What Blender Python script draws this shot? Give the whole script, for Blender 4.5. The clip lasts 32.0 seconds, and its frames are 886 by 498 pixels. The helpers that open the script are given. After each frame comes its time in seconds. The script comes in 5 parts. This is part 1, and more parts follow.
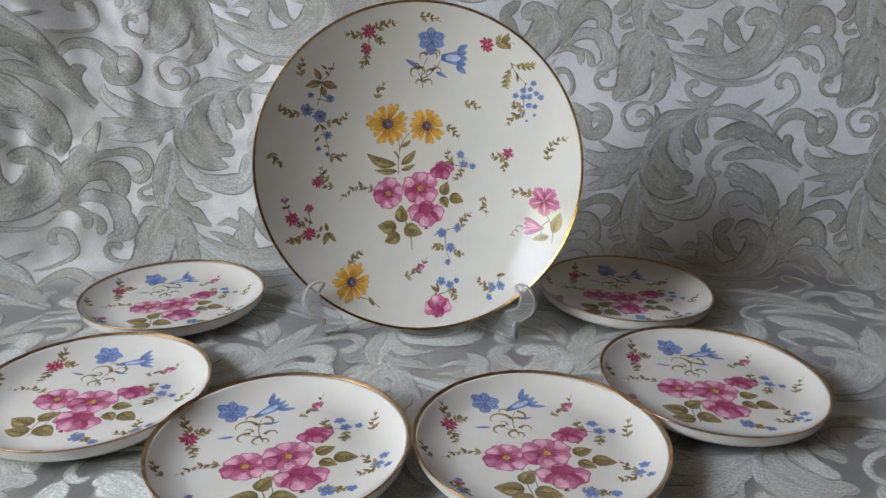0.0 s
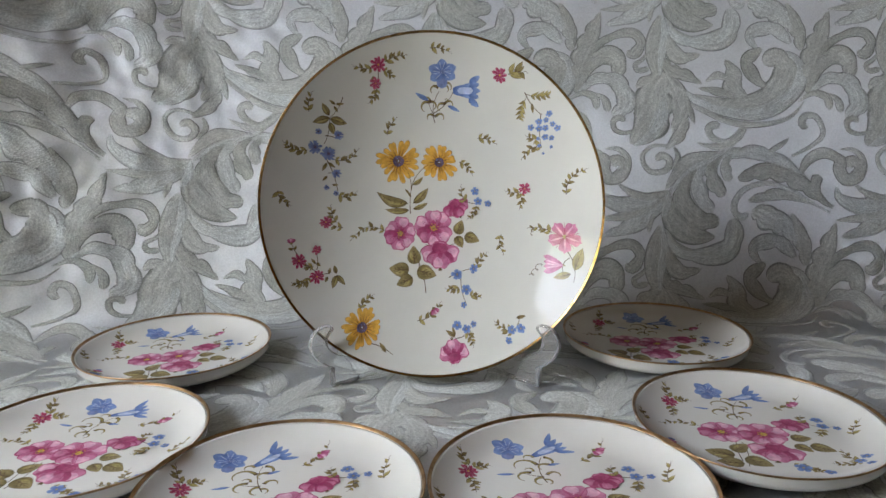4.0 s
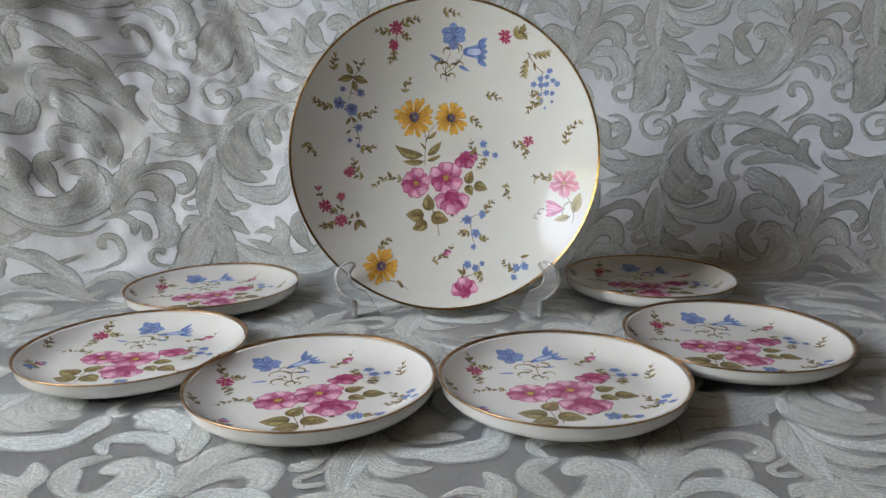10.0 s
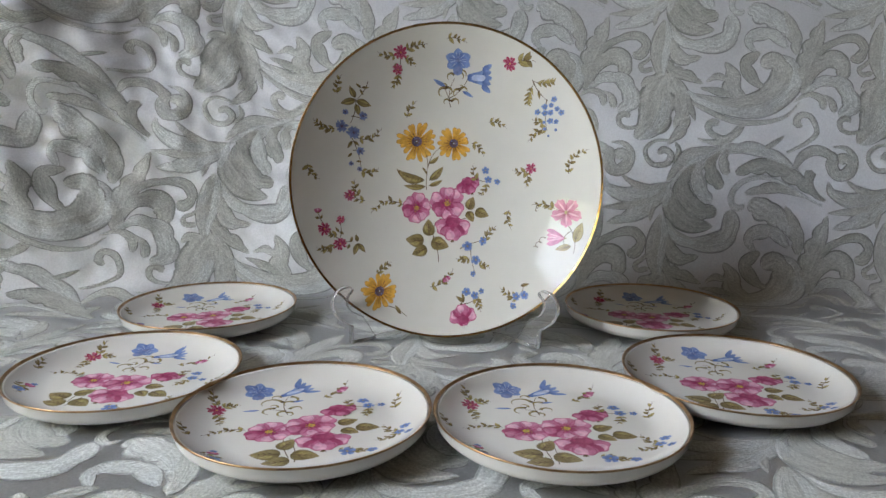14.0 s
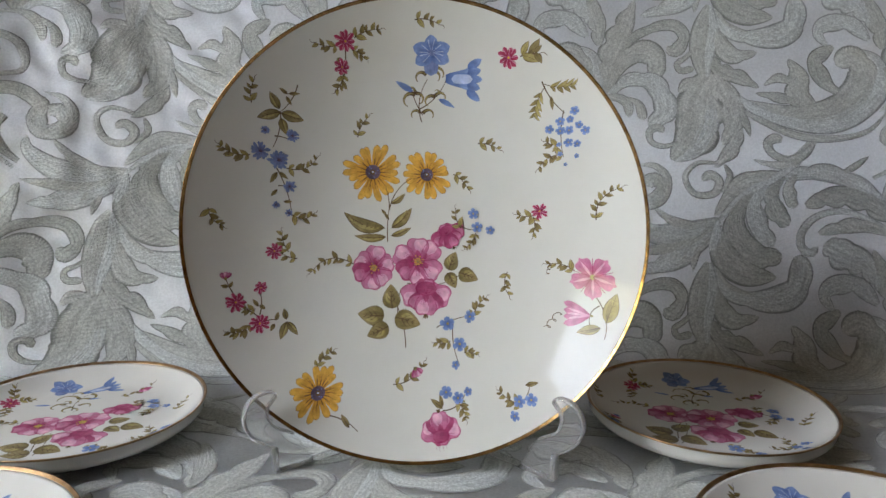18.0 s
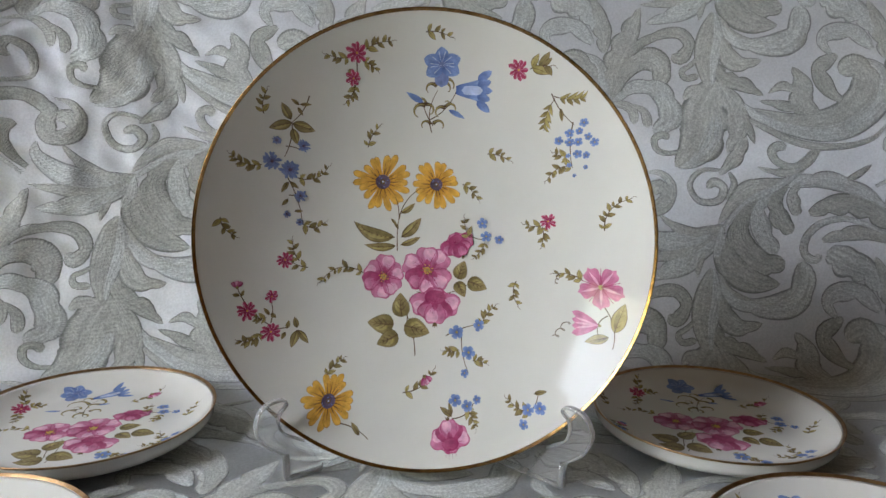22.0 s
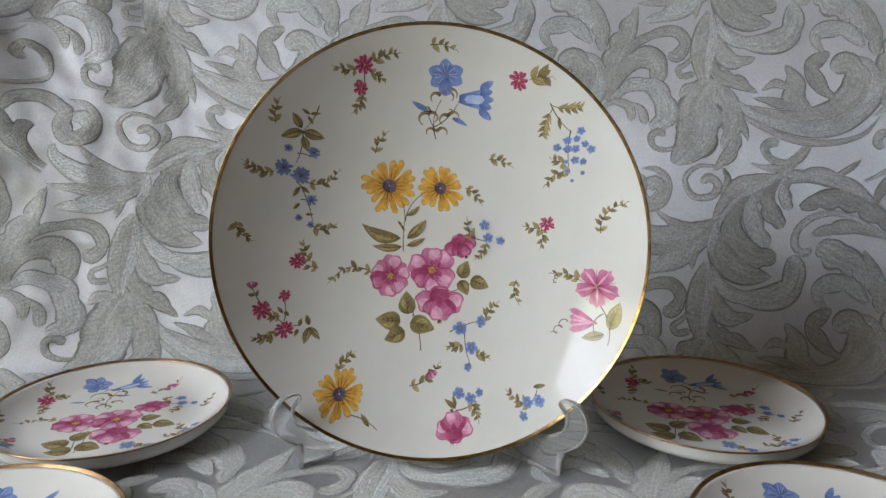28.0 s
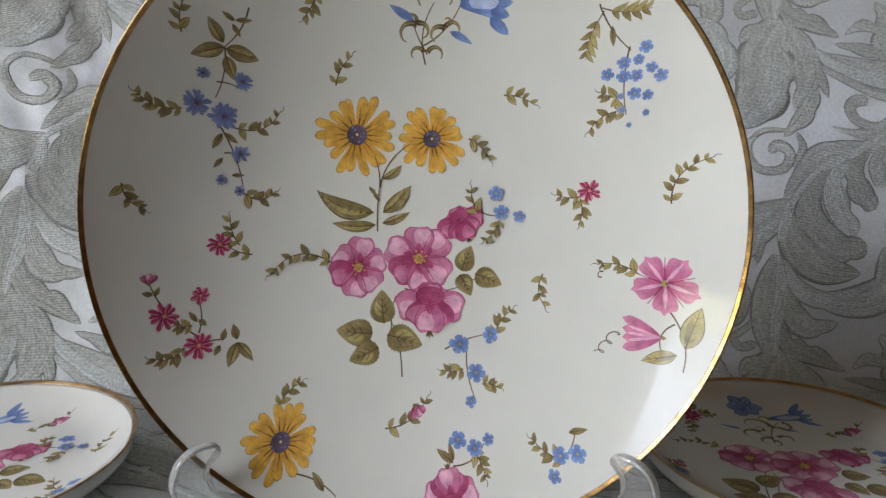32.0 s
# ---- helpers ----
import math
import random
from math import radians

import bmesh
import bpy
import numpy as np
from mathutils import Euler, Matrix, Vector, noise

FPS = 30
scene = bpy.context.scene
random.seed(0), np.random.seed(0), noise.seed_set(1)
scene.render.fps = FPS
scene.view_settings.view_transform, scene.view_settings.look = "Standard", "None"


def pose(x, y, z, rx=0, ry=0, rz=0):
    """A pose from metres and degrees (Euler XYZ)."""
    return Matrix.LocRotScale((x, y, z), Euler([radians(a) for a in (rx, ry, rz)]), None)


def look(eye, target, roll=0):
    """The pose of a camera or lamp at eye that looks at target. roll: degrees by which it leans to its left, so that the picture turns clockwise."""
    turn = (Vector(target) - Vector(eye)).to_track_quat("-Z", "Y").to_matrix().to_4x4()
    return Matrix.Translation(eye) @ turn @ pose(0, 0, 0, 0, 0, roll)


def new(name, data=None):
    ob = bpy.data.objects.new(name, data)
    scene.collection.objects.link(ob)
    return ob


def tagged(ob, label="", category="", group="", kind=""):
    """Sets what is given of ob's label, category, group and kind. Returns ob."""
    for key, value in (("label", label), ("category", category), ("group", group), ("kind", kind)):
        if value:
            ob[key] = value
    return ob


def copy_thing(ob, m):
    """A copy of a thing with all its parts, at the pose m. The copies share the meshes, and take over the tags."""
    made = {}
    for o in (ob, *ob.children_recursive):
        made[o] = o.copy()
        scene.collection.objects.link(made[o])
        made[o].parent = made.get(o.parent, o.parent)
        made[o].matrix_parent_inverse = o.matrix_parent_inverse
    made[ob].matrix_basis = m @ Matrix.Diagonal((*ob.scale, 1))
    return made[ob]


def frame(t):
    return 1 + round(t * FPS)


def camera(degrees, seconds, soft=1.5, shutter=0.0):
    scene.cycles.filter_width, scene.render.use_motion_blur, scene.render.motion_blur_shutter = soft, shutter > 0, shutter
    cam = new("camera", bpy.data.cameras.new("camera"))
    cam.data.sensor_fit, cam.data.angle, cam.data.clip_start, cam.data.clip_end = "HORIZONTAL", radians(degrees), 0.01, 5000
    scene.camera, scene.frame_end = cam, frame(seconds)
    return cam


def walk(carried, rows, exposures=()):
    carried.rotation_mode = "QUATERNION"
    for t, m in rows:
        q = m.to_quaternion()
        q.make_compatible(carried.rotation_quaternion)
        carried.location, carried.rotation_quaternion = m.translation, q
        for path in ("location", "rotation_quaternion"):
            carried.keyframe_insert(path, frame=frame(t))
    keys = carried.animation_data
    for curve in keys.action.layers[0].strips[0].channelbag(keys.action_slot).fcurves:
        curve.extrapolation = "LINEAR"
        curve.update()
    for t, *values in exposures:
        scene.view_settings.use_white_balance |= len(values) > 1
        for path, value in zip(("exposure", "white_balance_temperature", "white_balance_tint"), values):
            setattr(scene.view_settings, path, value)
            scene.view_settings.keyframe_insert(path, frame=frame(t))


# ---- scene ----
cam = camera(62.3, 32.0)
PATH = [
    (0, (0.0049, 0.0124, 0.2814), (0.0042, 0.9541, -0.0549), 0.84),
    (0.5, (0.0040, 0.0253, 0.2761), (0.0037, 0.9684, -0.0563), 0.74),
    (1, (0.0040, 0.0361, 0.2698), (-0.0024, 0.9854, -0.0447), 0.43),
    (1.5, (0.0050, 0.0478, 0.2575), (-0.0119, 1.0045, -0.0332), -0.29),
    (2, (0.0071, 0.0476, 0.2485), (-0.0135, 1.0150, -0.0039), -0.50),
    (2.5, (0.0071, 0.0465, 0.2426), (-0.0135, 1.0165, 0.0005), -0.70),
    (3, (0.0081, 0.0435, 0.2426), (-0.0121, 1.0148, 0.0056), -0.60),
    (3.5, (0.0061, 0.0404, 0.2397), (-0.0156, 1.0126, 0.0066), -0.50),
    (5.5, (0.0091, 0.0143, 0.2333), (-0.0257, 0.9932, 0.0320), -1.12),
    (6, (0.0101, 0.0091, 0.2284), (-0.0232, 0.9894, 0.0335), -1.12),
    (6.5, (0.0112, 0.0021, 0.2246), (-0.0242, 0.9833, 0.0353), -1.02),
    (7, (0.0102, -0.0050, 0.2208), (-0.0232, 0.9778, 0.0394), -1.22),
    (7.5, (0.0102, -0.0081, 0.2158), (-0.0177, 0.9761, 0.0415), -1.01),
    (8, (0.0152, -0.0164, 0.2050), (-0.0161, 0.9666, 0.0242), -0.11),
    (8.5, (0.0183, -0.0255, 0.2013), (-0.0250, 0.9536, 0.0024), -0.23),
    (9, (0.0163, -0.0295, 0.2004), (-0.0340, 0.9479, -0.0051), -0.54),
    (9.5, (0.0153, -0.0326, 0.1974), (-0.0340, 0.9431, -0.0163), -0.94),
    (10, (0.0133, -0.0385, 0.1996), (-0.0350, 0.9363, -0.0182), -0.84),
    (10.5, (0.0143, -0.0386, 0.1976), (-0.0335, 0.9361, -0.0208), -0.83),
    (11, (0.0142, -0.0394, 0.2046), (-0.0285, 0.9360, -0.0117), -0.53),
    (11.5, (0.0172, -0.0383, 0.2086), (-0.0260, 0.9389, 0.0008), -0.03),
    (12, (0.0172, -0.0363, 0.2105), (-0.0286, 0.9417, 0.0067), 0.17),
    (12.5, (0.0162, -0.0333, 0.2094), (-0.0306, 0.9452, 0.0086), 0.17),
    (13, (0.0152, -0.0313, 0.2094), (-0.0351, 0.9473, 0.0100), 0.36),
    (13.5, (0.0152, -0.0303, 0.2094), (-0.0366, 0.9479, 0.0085), 0.56),
    (15.5, (0.0162, 0.0260, 0.2201), (-0.0276, 1.0016, 0.0053), -0.23),
    (16, (0.0202, 0.0759, 0.2159), (-0.0235, 1.0502, -0.0048), -0.83),
    (16.5, (0.0172, 0.1150, 0.2200), (-0.0256, 1.0898, 0.0012), -0.43),
    (17, (0.0181, 0.1461, 0.2253), (-0.0296, 1.1241, 0.0220), -0.94),
    (17.5, (0.0172, 0.1699, 0.2168), (-0.0221, 1.1497, 0.0204), -0.02),
    (18, (0.0182, 0.1818, 0.2135), (-0.0226, 1.1619, 0.0192), 0.37),
    (18.5, (0.0142, 0.1909, 0.2153), (-0.0212, 1.1718, 0.0239), 0.58),
    (19, (0.0172, 0.1939, 0.2162), (-0.0197, 1.1744, 0.0233), -0.02),
    (19.5, (0.0172, 0.1920, 0.2182), (-0.0207, 1.1728, 0.0269), -0.12),
    (20, (0.0182, 0.1890, 0.2183), (-0.0207, 1.1703, 0.0300), -0.22),
    (20.5, (0.0142, 0.1790, 0.2205), (-0.0217, 1.1607, 0.0336), 0.58),
    (21, (0.0132, 0.1800, 0.2205), (-0.0212, 1.1606, 0.0277), 0.48),
    (21.5, (0.0141, 0.1781, 0.2236), (-0.0212, 1.1583, 0.0287), 0.68),
    (22, (0.0112, 0.1790, 0.2215), (-0.0267, 1.1585, 0.0236), 0.58),
    (22.5, (0.0091, 0.1792, 0.2275), (-0.0277, 1.1588, 0.0302), 0.88),
    (23, (0.0101, 0.1753, 0.2326), (-0.0282, 1.1528, 0.0252), 0.68),
    (23.5, (0.0101, 0.1734, 0.2377), (-0.0286, 1.1484, 0.0189), 0.58),
    (24, (0.0111, 0.1685, 0.2408), (-0.0296, 1.1426, 0.0185), 0.58),
    (24.5, (0.0101, 0.1675, 0.2408), (-0.0306, 1.1412, 0.0165), 0.68),
    (25, (0.0121, 0.1665, 0.2428), (-0.0311, 1.1392, 0.0146), 0.57),
    (25.5, (0.0111, 0.1665, 0.2438), (-0.0316, 1.1384, 0.0121), 0.47),
    (27.5, (0.0111, 0.1575, 0.2430), (-0.0321, 1.1295, 0.0118), 0.17),
    (28, (0.0101, 0.1595, 0.2410), (-0.0291, 1.1323, 0.0128), 0.38),
    (28.5, (0.0101, 0.1615, 0.2439), (-0.0281, 1.1344, 0.0158), 0.48),
    (29, (0.0101, 0.1665, 0.2428), (-0.0301, 1.1392, 0.0141), 0.38),
    (29.5, (0.0061, 0.1834, 0.2374), (-0.0331, 1.1561, 0.0088), 0.78),
    (30, (0.0031, 0.2053, 0.2349), (-0.0301, 1.1784, 0.0067), 0.49),
    (30.5, (0.0062, 0.2399, 0.2171), (-0.0240, 1.2127, -0.0126), -0.11),
    (31, (0.0042, 0.2718, 0.2093), (-0.0250, 1.2431, -0.0268), -0.41),
    (31.5, (0.0022, 0.2886, 0.2029), (-0.0235, 1.2611, -0.0287), 0.10),
    (32, (0.0032, 0.3045, 0.1966), (-0.0220, 1.2784, -0.0291), 0.80),
]
walk(cam, [(t, look(eye, target, roll)) for t, eye, target, roll in PATH])

# ---- light: one window in the wall beside the table, daylight from an overcast sky ----
world = bpy.data.worlds.new("sky")
scene.world = world
world.use_nodes = True
wn = world.node_tree
sky = wn.nodes.new("ShaderNodeTexSky")
sky.sky_type = "NISHITA"
sky.sun_disc = False
sky.sun_elevation, sky.sun_rotation = radians(35), radians(300)
wn.links.new(sky.outputs[0], wn.nodes["Background"].inputs[0])
wn.nodes["Background"].inputs[1].default_value = 0.1
scene.view_settings.exposure = 0.0

WALL_X, WIN_Y0, WIN_Y1, WIN_Z0, WIN_Z1 = -1.0, -0.43, 0.36, 0.26, 1.11


# ---- materials ----
def material(name, colour, rough=0.5, metal=0.0, **sockets):
    m = bpy.data.materials.new(name)
    m.use_nodes = True
    b = m.node_tree.nodes["Principled BSDF"]
    b.inputs["Base Color"].default_value = (*colour, 1)
    b.inputs["Roughness"].default_value = rough
    b.inputs["Metallic"].default_value = metal
    for key, value in sockets.items():
        b.inputs[key.replace("_", " ")].default_value = value
    return m


def node(m, kind, **inputs):
    n = m.node_tree.nodes.new("ShaderNode" + kind)
    for key, value in inputs.items():
        n.inputs[key].default_value = value
    return n


def join(m, a, out, b, into):
    m.node_tree.links.new(a.outputs[out], b.inputs[into])


def bsdf(m):
    return m.node_tree.nodes["Principled BSDF"]


def ramp(m, stops):
    n = m.node_tree.nodes.new("ShaderNodeValToRGB")
    el = n.color_ramp.elements
    while len(el) < len(stops):
        el.new(0.5)
    for e, (p, c) in zip(el, stops):
        e.position, e.color = p, (*c, 1)
    return n


def noisy(m, low, high, scale, detail=4.0, space="Object", bump=0.0, bump_scale=None, stretch=(1, 1, 1)):
    """Base colour between two tones by noise in metres, with a fine relief."""
    co = node(m, "TexCoord")
    mp = node(m, "Mapping", Scale=stretch)
    join(m, co, space, mp, "Vector")
    nz = node(m, "TexNoise", Scale=scale, Detail=detail)
    join(m, mp, "Vector", nz, "Vector")
    rp = ramp(m, [(0.3, low), (0.7, high)])
    join(m, nz, "Fac", rp, "Fac")
    join(m, rp, "Color", bsdf(m), "Base Color")
    if bump:
        n2 = node(m, "TexNoise", Scale=bump_scale or scale * 8, Detail=3.0)
        join(m, mp, "Vector", n2, "Vector")
        bp = node(m, "Bump", Strength=1.0, Distance=bump)
        join(m, n2, "Fac", bp, "Height")
        join(m, bp, "Normal", bsdf(m), "Normal")
    return m


# unseen room: brown walls and ceiling warm the fill, the dark floor cuts it
WALL = noisy(material("warm_bounce_wall", (0.7, 0.66, 0.58), 0.8), (0.31, 0.20, 0.105), (0.35, 0.23, 0.12), 3)
WALL_WARM = noisy(material("warmer_bounce_wall", (0.75, 0.62, 0.45), 0.8), (0.47, 0.285, 0.13), (0.52, 0.32, 0.145), 3)
CEIL = noisy(material("warm_bounce_ceiling", (0.8, 0.8, 0.78), 0.9), (0.34, 0.255, 0.165), (0.37, 0.28, 0.18), 3)
FLOORM = noisy(material("floor_boards", (0.3, 0.2, 0.12), 0.45), (0.11, 0.07, 0.04), (0.18, 0.115, 0.065), 6, stretch=(1, 9, 1))
TABLEM = noisy(material("table_wood", (0.25, 0.15, 0.09), 0.4), (0.2, 0.11, 0.06), (0.3, 0.18, 0.1), 9, stretch=(1, 8, 1))
FRAMEM = noisy(material("window_paint", (0.8, 0.8, 0.78), 0.4), (0.76, 0.76, 0.74), (0.82, 0.82, 0.8), 8)

CHINA = noisy(material("ivory_porcelain", (0.8, 0.77, 0.7), 0.035, IOR=1.5, Specular_IOR_Level=0.15), (0.585, 0.575, 0.528), (0.615, 0.605, 0.558), 30, bump=0.00002, bump_scale=60)
CHINA_WHITE = noisy(material("white_porcelain", (0.83, 0.82, 0.79), 0.06, IOR=1.5, Specular_IOR_Level=0.35), (0.635, 0.62, 0.58), (0.665, 0.65, 0.61), 30, bump=0.00002, bump_scale=60)
GOLD = noisy(material("bright_gold_rim", (0.30, 0.15, 0.04), 0.24, 1.0), (0.17, 0.092, 0.032), (0.42, 0.26, 0.105), 160, bump=0.00003, bump_scale=900)
GOLD_WORN = noisy(material("rubbed_gold_rim", (0.30, 0.15, 0.04), 0.36, 1.0), (0.26, 0.15, 0.07), (0.50, 0.33, 0.17), 160, bump=0.00003, bump_scale=900)
ACRYL = material("clear_acrylic", (1, 1, 1), 0.03, IOR=1.49, Transmission_Weight=0.92)
# less clear and whitish: puts the edge highlights into the material
ACRYL_GLINT = material("milky_edge_glint", (1, 1, 1), 0.06, IOR=1.49, Transmission_Weight=0.78)


def cloth_material(name, low, high, rough, metal, sheen, weave, ribs=False):
    """Woven cloth: a fine thread grain, soft stains of tone, and for the pattern its ribs and a stitched edge."""
    m = noisy(material(name, low, rough, metal, Sheen_Weight=sheen, Sheen_Roughness=0.4), low, high, 22, detail=6.0)
    co = node(m, "TexCoord")
    th = node(m, "TexWave", Scale=weave, Distortion=0.6, Detail=1.0)
    th.bands_direction = "X"
    slant = node(m, "VectorMath")
    slant.operation = "DOT_PRODUCT"
    slant.inputs[1].default_value = (-0.12, 0.9, 0.9)
    join(m, co, "Object", slant, 0)
    cb = node(m, "CombineXYZ")
    join(m, slant, "Value", cb, "X")
    join(m, cb, "Vector", th, "Vector")
    gr = node(m, "TexNoise", Scale=620.0, Detail=4.0)
    join(m, co, "Object", gr, "Vector")
    add = node(m, "Math")
    join(m, th, "Fac", add, 0)
    join(m, gr, "Fac", add, 1)
    last = add
    fleck = ramp(m, [(0.36, (0.79, 0.79, 0.79)), (0.64, (1.19, 1.19, 1.19))] if ribs else [(0.35, (0.94, 0.94, 0.94)), (0.65, (1.05, 1.05, 1.05))])
    join(m, gr, "Fac", fleck, "Fac")
    prev = bsdf(m).inputs["Base Color"].links[0].from_socket
    mx = m.node_tree.nodes.new("ShaderNodeMix")
    mx.data_type, mx.blend_type = "RGBA", "MULTIPLY"
    mx.inputs[0].default_value = 1.0
    m.node_tree.links.new(prev, mx.inputs[6])
    m.node_tree.links.new(fleck.outputs[0], mx.inputs[7])
    m.node_tree.links.new(mx.outputs[2], bsdf(m).inputs["Base Color"])
    if ribs:
        uv = node(m, "UVMap")
        mp = node(m, "Mapping", Scale=(3.0, 1.0, 1))
        join(m, uv, "UV", mp, "Vector")
        nz = node(m, "TexNoise", Scale=5.0, Detail=4.0)
        st = node(m, "Mapping", Scale=(0.1, 1.5, 1))
        join(m, uv, "UV", st, "Vector")
        join(m, st, "Vector", nz, "Vector")
        sep = node(m, "SeparateXYZ")
        join(m, uv, "UV", sep, "Vector")
        half = node(m, "Math")
        half.operation = "SUBTRACT"
        half.inputs[1].default_value = 0.5
        join(m, sep, "Y", half, 0)
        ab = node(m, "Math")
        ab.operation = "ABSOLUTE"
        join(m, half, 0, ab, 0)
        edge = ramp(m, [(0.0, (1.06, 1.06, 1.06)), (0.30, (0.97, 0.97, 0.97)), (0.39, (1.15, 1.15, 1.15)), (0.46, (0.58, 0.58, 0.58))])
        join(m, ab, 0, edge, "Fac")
        vein = ramp(m, [(0.40, (0.86, 0.86, 0.86)), (0.58, (1.1, 1.1, 1.1))])
        join(m, nz, "Fac", vein, "Fac")
        prev = bsdf(m).inputs["Base Color"].links[0].from_socket
        twill = ramp(m, [(0.15, (0.78, 0.78, 0.78)), (0.75, (1.12, 1.12, 1.12))])
        join(m, th, "Fac", twill, "Fac")
        rim = ramp(m, [(0.31, (0, 0, 0)), (0.36, (1, 1, 1))])  # short stitches across the edge of each leaf
        join(m, ab, 0, rim, "Fac")
        stitch = node(m, "TexWave", Scale=2.6, Distortion=2.0, Detail=1.0)
        join(m, uv, "UV", stitch, "Vector")
        hatch = node(m, "Math")
        hatch.operation = "MULTIPLY"
        join(m, rim, "Color", hatch, 0)
        join(m, stitch, "Fac", hatch, 1)
        thread_dark = ramp(m, [(0.2, (1, 1, 1)), (0.8, (0.74, 0.74, 0.74))])
        join(m, hatch, 0, thread_dark, "Fac")
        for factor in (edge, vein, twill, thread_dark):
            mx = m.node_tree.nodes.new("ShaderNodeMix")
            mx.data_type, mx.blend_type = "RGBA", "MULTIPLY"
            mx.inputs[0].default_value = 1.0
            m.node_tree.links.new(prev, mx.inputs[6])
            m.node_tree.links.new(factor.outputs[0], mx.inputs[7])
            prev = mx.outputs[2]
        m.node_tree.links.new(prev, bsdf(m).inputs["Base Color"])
        more = node(m, "Math")
        more.operation = "MULTIPLY_ADD"
        more.inputs[1].default_value = 1.6
        join(m, nz, "Fac", more, 0)
        join(m, add, 0, more, 2)
        last = more
    bp = node(m, "Bump", Strength=1.0 if ribs else 0.4, Distance=0.00034 if ribs else 0.0001)
    join(m, last, 0, bp, "Height")
    join(m, bp, "Normal", bsdf(m), "Normal")
    return m


CLOTH = cloth_material("satin_ground", (0.63, 0.638, 0.645), (0.69, 0.698, 0.705), 0.66, 0.86, 0.0, 420)
bsdf(CLOTH).inputs["Anisotropic"].default_value = 0.82  # the satin's threads run along the cloth
thread = node(CLOTH, "Tangent")
thread.direction_type, thread.uv_map = "UV_MAP", "UVMap"
join(CLOTH, thread, "Tangent", bsdf(CLOTH), "Tangent")
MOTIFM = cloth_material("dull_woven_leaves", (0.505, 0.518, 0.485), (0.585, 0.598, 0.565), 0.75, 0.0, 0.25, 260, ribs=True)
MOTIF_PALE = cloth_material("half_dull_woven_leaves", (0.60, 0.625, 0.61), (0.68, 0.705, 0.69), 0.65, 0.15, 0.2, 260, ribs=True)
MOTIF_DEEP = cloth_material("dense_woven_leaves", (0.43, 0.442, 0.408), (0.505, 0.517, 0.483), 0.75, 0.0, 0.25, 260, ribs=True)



# ---- helpers for meshes ----
def part(name, bm, mat, parent=None, label="", smooth=True):
    me = bpy.data.meshes.new(name)
    bm.normal_update()
    bm.to_mesh(me)
    bm.free()
    for m in mat if isinstance(mat, (list, tuple)) else [mat]:
        me.materials.append(m)
    if smooth:
        me.shade_smooth()
    ob = new(name, me)
    ob.parent = parent
    if label:
        ob["label"] = label
    return ob


def box(x0, x1, y0, y1, z0, z1, bev=0.0, bm=None):
    bm = bm or bmesh.new()
    m = Matrix.Translation(((x0 + x1) / 2, (y0 + y1) / 2, (z0 + z1) / 2)) @ Matrix.Diagonal((x1 - x0, y1 - y0, z1 - z0, 1))
    made = bmesh.ops.create_cube(bm, size=1, matrix=m)
    if bev:
        edges = list({e for v in made["verts"] for e in v.link_edges})
        bmesh.ops.bevel(bm, geom=edges, offset=bev, segments=2, affect="EDGES")
    return bm


def lathe(profile, seg=224):
    """A body of revolution about z from (radius, height) pairs; radius 0 closes it."""
    bm = bmesh.new()
    rings = []
    for r, z in profile:
        if r < 1e-6:
            rings.append([bm.verts.new((0, 0, z))])
        else:
            rings.append([bm.verts.new((r * math.cos(2 * math.pi * i / seg), r * math.sin(2 * math.pi * i / seg), z)) for i in range(seg)])
    for a, b in zip(rings, rings[1:]):
        for i in range(seg):
            j = (i + 1) % seg
            if len(a) == 1:
                bm.faces.new((a[0], b[j], b[i]))
            elif len(b) == 1:
                bm.faces.new((a[i], a[j], b[0]))
            else:
                bm.faces.new((a[i], a[j], b[j], b[i]))
    bmesh.ops.recalc_face_normals(bm, faces=bm.faces)
    return bm


def setting(name, bm, mat, label, category, smooth=False):
    return tagged(part(name, bm, mat, None, smooth=smooth), label, category, kind="structure")


# ---- the room that closes the place: unseen, tinted to steer bounced light ----
FL, CE, X1, Y0, Y1 = -0.76, 1.95, 3.4, -3.6, 1.6
setting("floor", box(WALL_X - 0.2, X1 + 0.2, Y0 - 0.2, Y1 + 0.2, FL - 0.1, FL), FLOORM, "brown wooden floor boards of the room", "floor")
setting("ceiling", box(WALL_X - 0.2, X1 + 0.2, Y0 - 0.2, Y1 + 0.2, CE, CE + 0.1), CEIL, "unseen tan ceiling of the room, tinted to warm the bounced light", "ceiling")
setting("wall_east", box(X1, X1 + 0.15, Y0 - 0.15, Y1 + 0.15, FL, CE), WALL_WARM, "unseen orange-brown wall of the room, added to bounce warm light", "wall")
setting("wall_north", box(WALL_X, X1, Y1, Y1 + 0.15, FL, CE), WALL, "unseen brown wall behind the table, tinted for warm bounced light", "wall")
setting("wall_south", box(WALL_X, X1, Y0 - 0.15, Y0, FL, CE), WALL, "unseen brown wall behind the camera, tinted for warm bounced light", "wall")
bm = box(WALL_X - 0.15, WALL_X, Y0 - 0.15, WIN_Y0, FL, CE)
box(WALL_X - 0.15, WALL_X, WIN_Y1, Y1 + 0.15, FL, CE, bm=bm)
box(WALL_X - 0.15, WALL_X, WIN_Y0, WIN_Y1, FL, WIN_Z0, bm=bm)
box(WALL_X - 0.15, WALL_X, WIN_Y0, WIN_Y1, WIN_Z1, CE, bm=bm)
setting("wall_west", bm, WALL, "unseen brown wall with a window opening, tinted for warm bounced light", "wall")
